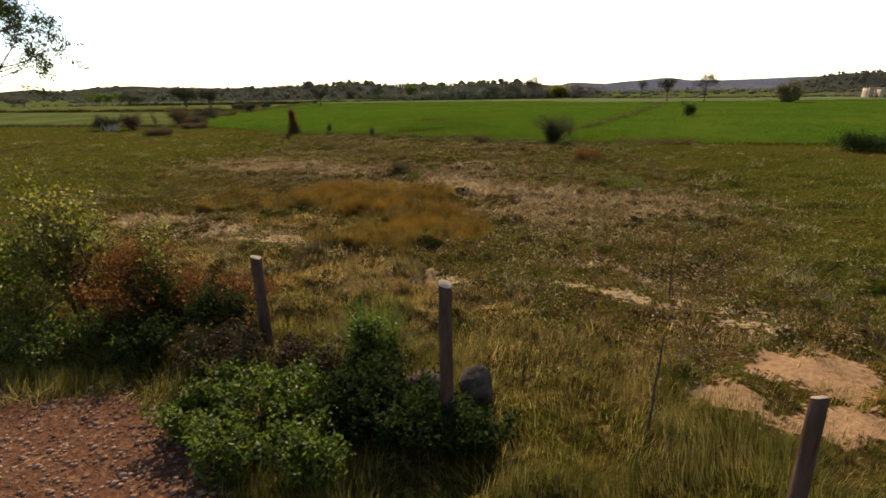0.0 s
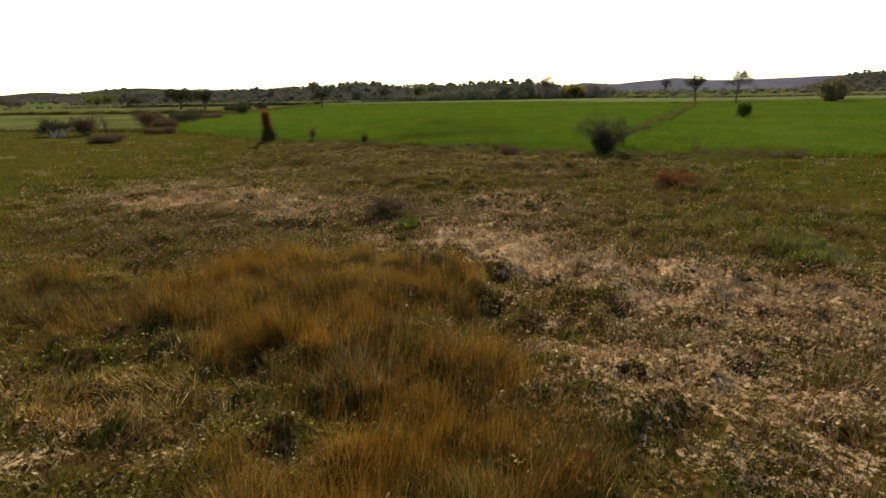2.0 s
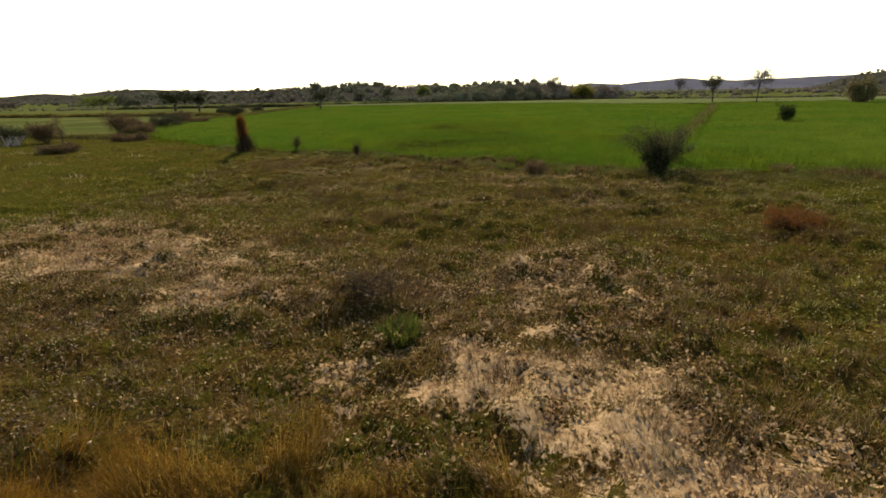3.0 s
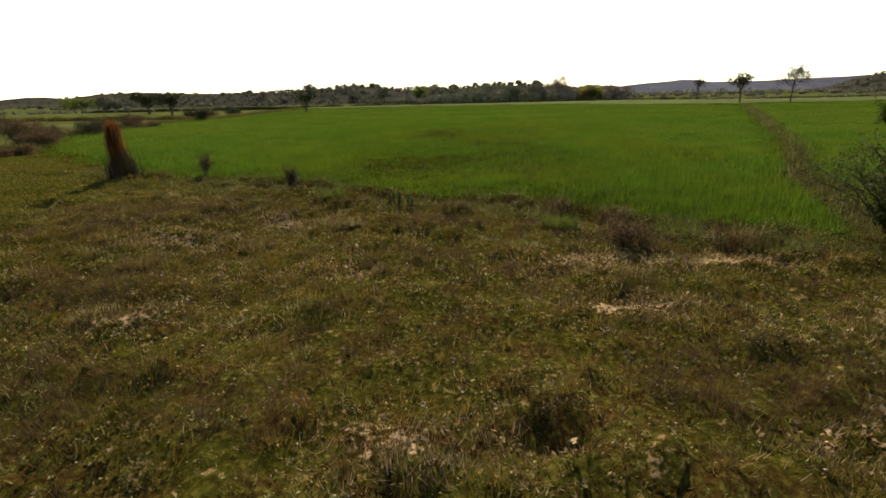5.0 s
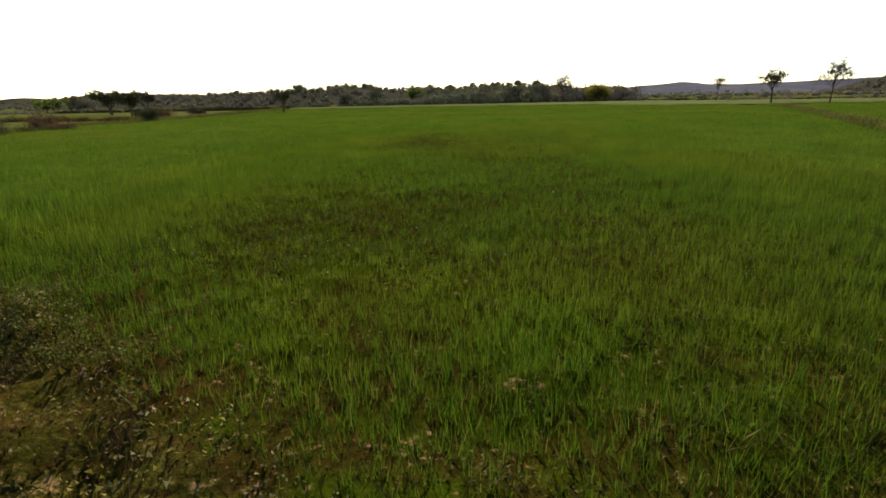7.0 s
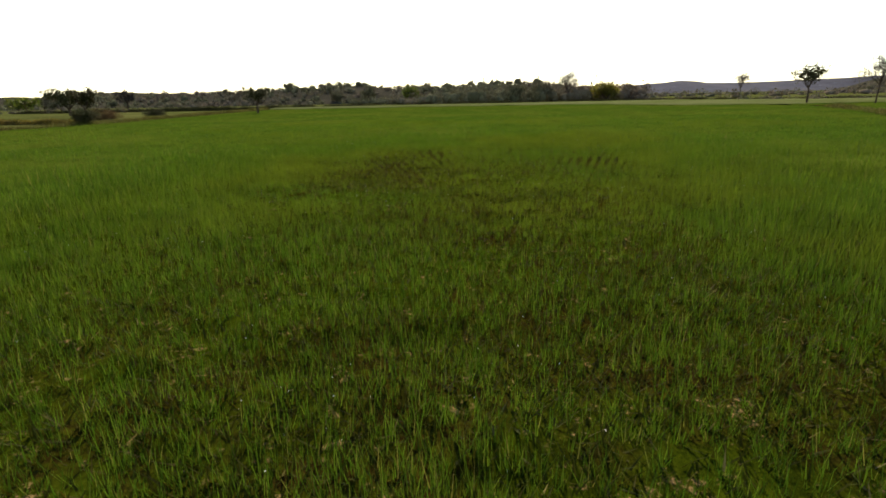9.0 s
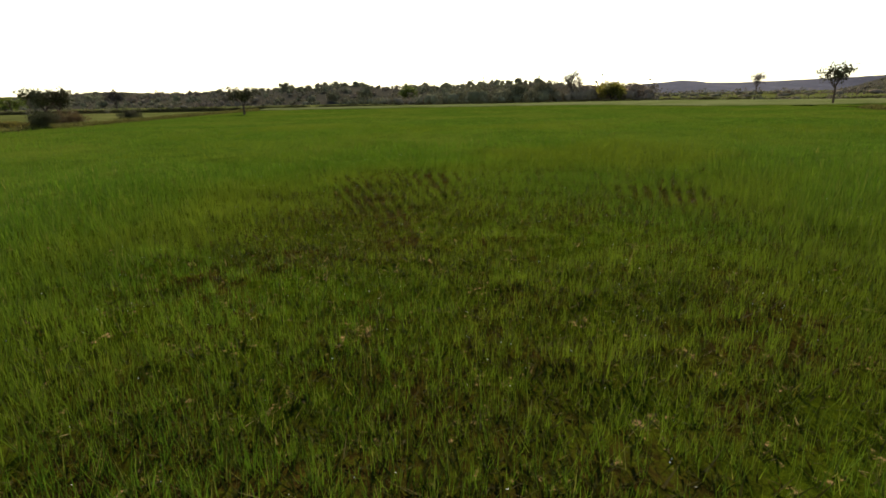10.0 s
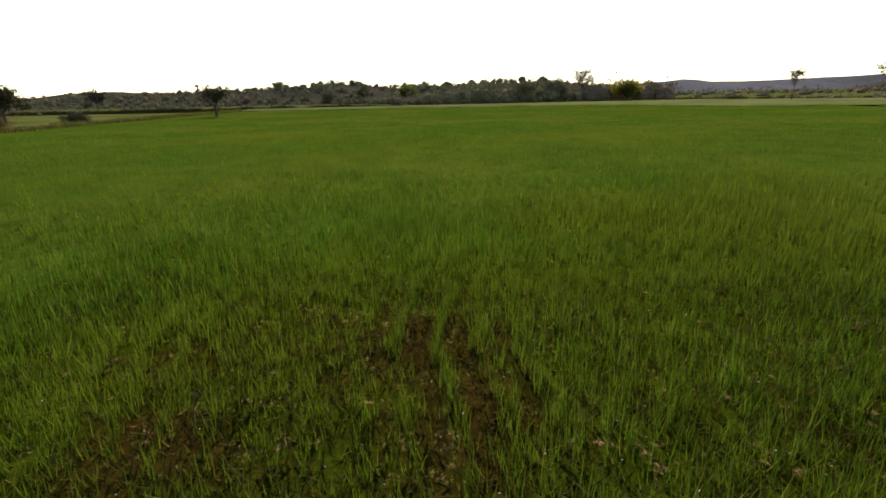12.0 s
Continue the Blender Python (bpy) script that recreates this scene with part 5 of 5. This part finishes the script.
def tussock(at, high, seed):
    """Tall reed-like grass, dark at its foot and orange at the plumes."""
    r = np.random.default_rng(seed)
    ob = thing("tall_tussock", "tall grass tussock with orange-brown plumes and dark foot", "tussock", (at[0], at[1], float(height_at(*at))))
    n = 2600
    a, d = r.uniform(0, 6.283, n), np.abs(r.normal(0, 0.20, n))
    g = blades(np.cos(a) * d, np.sin(a) * d, np.zeros(n) - 0.02, high * r.uniform(0.2, 0.55, n), np.full(n, 0.022), r.uniform(0.02, 0.2, n), np.where(r.random(n) < 0.5, a + 3.1, 3.0), 0.6)
    part("foot", g, DARKBROWN, ob, "dark brown matted stems")
    n = 1500
    a, d = r.uniform(0, 6.283, n), np.abs(r.normal(0, 0.12, n))
    g = blades(np.cos(a) * d - 0.10, np.sin(a) * d, r.uniform(0.3, 0.68, n) * high, high * r.uniform(0.15, 0.32, n), np.full(n, 0.02), r.uniform(0.05, 0.4, n), np.where(r.random(n) < 0.4, a, 3.1), 0.6)
    part("plume", g, RUST, ob, "orange-brown feathery plumes")
    return ob


tussock((-13.2, 42.5), 2.3, 311)


def clump(at, high, wide, seed, mat, label):
    """A rounded tuft of arching grass."""
    r = np.random.default_rng(seed)
    n = 900
    a, d = r.uniform(0, 6.283, n), np.sqrt(r.random(n)) * wide * 0.45
    x, y = at[0] + np.cos(a) * d, at[1] + np.sin(a) * d
    g = blades(x - at[0], y - at[1], height_at(x, y) - float(height_at(*at)), high * r.uniform(0.35, 1.2, n), np.full(n, 0.009), r.uniform(0.2, 0.97, n), a + r.normal(0, 1.0, n), 0.9)
    ob = thing("grass_tuft", label, "grass tuft", (at[0], at[1], float(height_at(*at))), group="grass tufts in the pasture")
    dead = n * 4 // 5
    part("green_growth", (g[0][:dead * 5], g[1][:dead * 3]), mat, ob)
    part("dead_growth", (g[0][dead * 5:], g[1][dead * 3:] - dead * 5), STRAWTIP if mat is MATBROWN else BROWNLEAF, ob, "dry dead blades")
    return ob


for n, (x, y, h, w) in enumerate([(-4.0, 27.6, 0.4, 1.1), (-2.5, 27.5, 0.4, 1.0), (-1.5, 37.7, 0.45, 0.8), (0.7, 37.8, 0.45, 0.8), (-0.2, 38.4, 0.35, 0.6), (-8.0, 31.0, 0.3, 0.7),
                                  (-6.4, 33.6, 0.3, 0.7), (-4.9, 34.6, 0.3, 0.6), (-5.6, 31.6, 0.3, 0.6), (-3.6, 36.0, 0.3, 0.6), (-1.7, 11.2, 0.4, 0.8), (-2.4, 10.2, 0.4, 0.7), (0.3, 10.8, 0.35, 0.7), (-0.6, 15.0, 0.5, 1.0)]):
    clump((x, y), h * 0.65, w, 320 + n, MATBROWN if n in (2, 3, 4) else STRAW, "dark brown matted grass tuft with straw tips at the field lip" if n in (2, 3, 4) else "straw-coloured arching dead grass tuft")
for n, (x, y, h, w) in enumerate([(3.6, 35.2, 0.3, 1.0), (10.6, 35.2, 0.3, 0.9), (11.8, 34.1, 0.3, 1.1), (12.9, 33.9, 0.35, 1.2), (14.0, 33.7, 0.3, 0.9), (1.9, 37.0, 0.25, 0.7)]):
    clump((x, y), h, w, 370 + n, MATBROWN, "dark brown matted grass tuft with straw tips at the field lip")
for n, (x, y, h, w) in enumerate([(0.7, 36.4, 0.35, 0.8), (2.8, 36.0, 0.35, 1.0), (4.2, 34.9, 0.22, 1.2), (-5.0, 39.4, 0.35, 0.9), (-1.0, 21.3, 0.2, 0.6), (6.5, 19.5, 0.3, 1.4), (0.3, 7.6, 0.8, 0.6)]):
    clump((x, y), h, w, 340 + n, FRESH, "bright green grass tuft")

# ---- scrub in the neighbouring field ----
for n, (x, y, h, w, mat, label) in enumerate([
        (-34.4, 49.6, 1.3, 2.4, TREELEAF, "dark scrub bush beside the field"), (-32.0, 50.2, 1.7, 1.9, BROWNLEAF, "brown leafless scrub bush beside the field"),
        (-31.5, 57.5, 2.0, 2.6, BROWNLEAF, "large brown bush on the field bank"), (-29.0, 56.0, 1.0, 2.0, BROWNLEAF, "low brown bush on the field bank"), (-34.3, 62.5, 1.1, 2.2, BROWNLEAF, "brown bush on the field bank"), (-34.4, 68.2, 1.4, 3.4, TREELEAF, "long dark bush on the field bank"),
        (-35.2, 75.5, 0.6, 2.4, BROWNLEAF, "low brown bush on the field bank"), (-38.5, 78.0, 1.4, 2.4, BROWNLEAF, "brown bush on the field bank"), (-40.0, 94.3, 1.4, 2.0, TREELEAF, "dark round bush on the field bank"),
        (-43.0, 101.0, 1.4, 3.0, BROWNLEAF, "brown bush on the field bank"), (-45.3, 101.2, 1.3, 2.4, TREELEAF, "dark round bush on the field bank"), (-44.5, 112.0, 1.2, 2.2, TREELEAF, "dark bush on the field bank"),
        (-25.2, 43.6, 0.5, 1.9, BROWNLEAF, "low brown bush in the pasture"), (-26.6, 51.6, 0.5, 2.0, BROWNLEAF, "low brown bush at the field edge")]):
    shrub("scrub_bush", label, (x, y), h * 1.2, w * 1.15, mat, 360 + n, stems=12, per=14, leaf=0.085, spread=0.13, group="bushes along the west bank", foot=60)
shrub("sapling", "thin leafless sapling by the field", (-27.0, 46.0), 2.2, 0.9, BROWNLEAF, 380, stems=3, per=3, leaf=0.08, upright=0.9)


def branch_heap(at, seed):
    r = np.random.default_rng(seed)
    ob = thing("branch_heap", "heap of pale bleached branches under a bush", "branches", (at[0], at[1], float(height_at(*at))))
    for n in range(16):
        x, a = r.normal(0, 0.6), r.uniform(-0.8, 0.8)
        p = [(x, r.normal(0, 0.2), 0), (x + a * 0.4, 0.1, 0.35), (x + a * 0.9, 0.2, r.uniform(0.4, 0.7))]
        part("branch", tube(p, [0.045, 0.035, 0.02], 5), CUT_WOOD, ob)
    return ob


branch_heap((-33.1, 48.3), 391)


# ---- trees ----
def tree(name, label, at, high, wide, mat, seed, bole=0.35, depth=3, kids=3, per=6, leaf=0.2, girth=0.035, lean=(0, 0), spread=0.55, puff=0.5, group="", base=None, limbs=0, slim=0.6):
    """A tapered trunk that forks into limbs, with a broken crown of small leaves."""
    r = np.random.default_rng(seed)
    z = float(height_at(*at)) if base is None else base
    ob = thing(name, label, "tree", (at[0], at[1], z - 0.05), group)
    h0 = high * bole
    trunk = [(0, 0, -0.2), (lean[0] * 0.3 * h0, lean[1] * 0.3 * h0, h0 * 0.35), (lean[0] * 0.8 * h0 + r.normal(0, 0.03) * h0, lean[1] * h0 * 0.8, h0 * 0.7), (lean[0] * h0, lean[1] * h0, h0)]
    g = girth * high
    tubes, tips = [tube(trunk, [g * 1.25, g, g * 0.85, g * 0.75], 8)], []
    limbs = limbs or r.integers(4, 6)
    for n in range(limbs):
        a = n / limbs * 6.283 + r.uniform(-0.5, 0.5)
        out = r.uniform(0.35, 1.0) * wide / (high * (1 - bole)) * 0.6
        way = np.array([math.cos(a) * out, math.sin(a) * out, 1.0])
        way /= np.linalg.norm(way)
        f = r.uniform(0.75, 1.0)
        start = np.array(trunk[2]) * (1 - (f - 0.7) / 0.3) + np.array(trunk[3]) * ((f - 0.7) / 0.3)
        more, ends = grow(r, start, way, high * (1 - bole) * r.uniform(0.5, 0.75), g * 0.5, depth - 1, spread, kids, 0.12, 5, 0.3)
        tubes += more
        tips += ends
    tubes, tips = sized(tubes, tips, high * 0.95, wide)
    part("trunk", joined(tubes), BARK, ob, shade=True)
    part("crown", leaves(r, tips, per, puff, leaf, slim=slim), mat, ob)
    return ob


tree("acacia", "dark broad-crowned tree in the neighbouring field", (-75.0, 134.5), 4.9, 6.0, TREELEAF, 401, bole=0.28, per=14, leaf=0.34, puff=0.8, group="pair of field trees")
tree("acacia", "dark broad-crowned tree in the neighbouring field", (-61.5, 121.5), 4.4, 5.0, TREELEAF, 402, bole=0.28, per=13, leaf=0.32, puff=0.75, group="pair of field trees")
tree("field_tree", "small dark tree on the far edge of the wheat", (-36.2, 124.5), 4.4, 3.6, TREELEAF, 403, bole=0.3, per=8, leaf=0.26, puff=0.6)
tree("bare_tree", "slender sparse-leaved tree at the end of the bank", (44.2, 127.4), 6.4, 4.4, TREELEAF, 404, bole=0.46, per=5, leaf=0.24, puff=0.5, lean=(-0.04, 0), girth=0.018, limbs=8, kids=3)
tree("bare_tree", "slender leafless grey-twigged tree in the wheat", (51.0, 123.8), 7.6, 5.0, PALETWIGS, 456, bole=0.46, per=7, leaf=0.34, puff=0.42, girth=0.013, spread=0.6, limbs=9, slim=0.16)
tree("bare_tree", "slender sparse tree standing in the far wheat", (44.9, 150.0), 6.2, 2.8, PALETWIGS, 406, bole=0.5, per=4, leaf=0.3, puff=0.4, girth=0.012, spread=0.6, limbs=8, slim=0.16)
shrub("round_tree", "broad olive-green tree leafy down to the ground", (63.4, 113.5), 4.7, 4.0, OLIVETREE, 407, stems=14, per=14, leaf=0.36, foot=120, category="tree")
tree("wood_tree", "tall open-crowned tree above the woodland", (19.5, 188), 9.2, 7.5, TWIGS, 408, bole=0.35, per=5, leaf=0.32, puff=0.7, limbs=9, slim=0.3, girth=0.02)
tree("willow", "bright yellow-green leafy tree at the end of the woodland", (27.5, 181), 4.8, 6.4, YELLOW, 409, bole=0.15, limbs=9, per=10, leaf=0.4, puff=0.9)
tree("willow", "pale green tree in front of the wooded rise", (-29.0, 236), 6.6, 6.0, FRESH, 410, bole=0.2, per=14, leaf=0.45, puff=1.0)
# next two trees: leaf colour paled to stand for haze
tree("wood_tree", "dark tree in front of the wooded rise", (-45.5, 244), 7.0, 6.0, HAZY_WOODLEAF, 411, bole=0.25, per=14, leaf=0.45, puff=0.9)
tree("wood_tree", "tall dark tree standing clear of the woods", (-92, 284), 10.0, 6.0, HAZY_WOODLEAF, 412, bole=0.4, per=10, leaf=0.5, puff=0.9)
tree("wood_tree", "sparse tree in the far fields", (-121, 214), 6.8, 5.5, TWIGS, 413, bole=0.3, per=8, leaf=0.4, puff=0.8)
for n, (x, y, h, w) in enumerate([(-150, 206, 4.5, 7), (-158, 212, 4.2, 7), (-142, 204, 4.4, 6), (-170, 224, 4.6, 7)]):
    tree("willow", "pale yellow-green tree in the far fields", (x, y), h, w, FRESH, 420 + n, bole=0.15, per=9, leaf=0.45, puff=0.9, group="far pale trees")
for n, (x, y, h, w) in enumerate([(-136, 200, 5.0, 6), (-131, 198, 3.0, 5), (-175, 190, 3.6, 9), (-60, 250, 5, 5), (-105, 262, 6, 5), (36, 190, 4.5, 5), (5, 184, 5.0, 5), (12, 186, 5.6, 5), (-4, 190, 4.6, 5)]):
    tree("wood_tree", "dark grey-green tree beyond the fields, haze put into its leaf colour", (x, y), h, w, HAZY_WOODLEAF, 430 + n, bole=0.2, per=12, leaf=0.45, puff=0.9, group="trees beyond the fields")


def roadside_tree(at):
    """A slender tree beside the track whose limbs reach out over the pasture."""
    r = np.random.default_rng(440)
    ob = thing("roadside_tree", "airy leafy tree reaching over the pasture", "tree", (at[0], at[1], float(height_at(*at)) - 0.05))
    tubes = [tube([(0, 0, -0.2), (0.05, 0, 1.2), (-0.05, 0.1, 2.6), (0.05, 0, 4.2), (0.2, 0, 6.2)], [0.13, 0.11, 0.09, 0.07, 0.03], 8)]
    tips = []
    for start, way, long, wide in (((0.0, 0.05, 2.3), (0.80, 0.0, 0.60), 2.8, 0.035), ((0.05, 0, 4.5), (0.92, 0.05, 0.24), 2.3, 0.03), ((0.1, 0, 5.0), (-0.6, 0.3, 0.7), 1.6, 0.03), ((0, 0, 3.4), (-0.7, -0.3, 0.6), 1.8, 0.03),
                                   ((0.1, 0, 4.8), (0.3, 0.8, 0.5), 1.5, 0.03), ((0.1, 0, 5.4), (0.5, -0.5, 0.8), 1.3, 0.025)):
        more, ends = grow(r, start, np.array(way) / np.linalg.norm(way), long, wide, 2, 0.42, 5, 0.08, 6, 0.55)
        tubes += more
        tips += ends
    part("trunk", joined(tubes), BARK, ob, shade=True)
    part("crown", leaves(r, np.array(tips), 24, 0.15, 0.07, 0.3, 0.5), DARKLEAF, ob)
    return ob


roadside_tree((-12.6, 15.0))



def ruin(at):
    """A small roofless stone hut with open doorways."""
    ob = thing("ruined_hut", "small pale stone ruined hut with empty openings", "hut", (at[0], at[1], 0), turn=-12)
    r = np.random.default_rng(5)

    def block(name, x0, x1, y0, y1, z0, z1, mat):
        bm = bmesh.new()
        bmesh.ops.create_cube(bm, size=1, matrix=Matrix.Translation(((x0 + x1) / 2, (y0 + y1) / 2, (z0 + z1) / 2)) @ Matrix.Diagonal((x1 - x0, y1 - y0, z1 - z0, 1)))
        bmesh.ops.subdivide_edges(bm, edges=bm.edges, cuts=2, use_grid_fill=True)
        for v in bm.verts:
            v.co += noise.noise_vector(v.co * 1.3) * 0.07
        bmesh.ops.triangulate(bm, faces=bm.faces)
        bm.verts.index_update()
        geo = np.array([v.co for v in bm.verts]), np.array([[v.index for v in f.verts] for f in bm.faces])
        bm.free()
        part(name, geo, mat, ob)

    for x0, x1 in ((-1.5, -1.1), (-0.35, 0.05), (0.8, 1.5)):
        block("wall", x0, x1, -0.2, 0.2, -0.2, 2.4 + r.uniform(-0.3, 0.2), PALE_STONE)
    block("lintel", -1.5, 1.5, -0.22, 0.22, 2.25, 2.7, PALE_STONE)
    block("side_wall", -1.5, -1.15, 0.2, 3.2, -0.2, 2.5, PALE_STONE)
    block("side_wall", 1.15, 1.5, 0.2, 3.2, -0.2, 2.3, PALE_STONE)
    block("rear_wall", -1.15, 1.15, 2.85, 3.2, -0.2, 2.0, PALE_STONE)
    return ob


ruin((93.3, 133.0))

# ---- stones ----
def stones(name, label, x, y, size, mat, seed):
    """Loose stones too many to count, half sunk into the ground."""
    r = np.random.default_rng(seed)
    v0 = np.array([(1, 0, 0.1), (0.2, 0.9, 0), (-1, 0.15, 0.1), (-0.1, -0.85, 0), (0.1, 0.05, 0.7), (0, 0, -0.6)])
    t0 = np.array([(0, 1, 4), (1, 2, 4), (2, 3, 4), (3, 0, 4), (1, 0, 5), (2, 1, 5), (3, 2, 5), (0, 3, 5)])
    n = len(x)
    a = r.uniform(0, 6.283, n)
    c, s = np.cos(a)[:, None], np.sin(a)[:, None]
    k = size[:, None] * r.uniform(0.7, 1.3, (n, 1))
    px = (v0[:, 0] * c - v0[:, 1] * s) * k + x[:, None]
    py = (v0[:, 0] * s + v0[:, 1] * c) * k + y[:, None]
    pz = v0[:, 2] * k * r.uniform(0.6, 1.1, (n, 1)) + height_at(x, y)[:, None] + size[:, None] * 0.15
    v = np.stack([px, py, pz], 2).reshape(-1, 3)
    t = (np.arange(n)[:, None, None] * len(v0) + t0[None]).reshape(-1, 3)
    return tagged(new(name, mesh_of(name, v, t, (mat,))), label, "stones", kind="stuff")


r = np.random.default_rng(501)
x, y = r.uniform(-5.5, 1, 8000), r.uniform(4.3, 7.0, 8000)
k = track(x, y) > -0.1
stones("gravel", "reddish-brown loose gravel of the track", x[k], y[k], 0.008 + 0.03 * r.random(k.sum()) ** 4, PEBBLE, 502)
x, y = r.uniform(-9, 8, 5000), r.uniform(6, 36, 5000)
k = (blot(x, y, BARE) > 0.25) | (r.random(5000) < 0.08)
stones("pasture_stones", "small pale stones on the bare clay", x[k], y[k], 0.012 + 0.024 * r.random(k.sum()) ** 3, PALE_STONE, 503)
i = r.random(700)
y = 36 + i ** 1.3 * 84
k = fbm(y * 0.35, y * 0, 505) > 0.34
i, y = i[k], y[k]
x = np.interp(y, BUND_Y, BUND_X) + r.normal(0, 0.42, len(y))
stones("bank_clods", "dark earth clods along the field bank", x, y, 0.06 + 0.17 * r.random(len(y)) ** 2, BANK, 504)
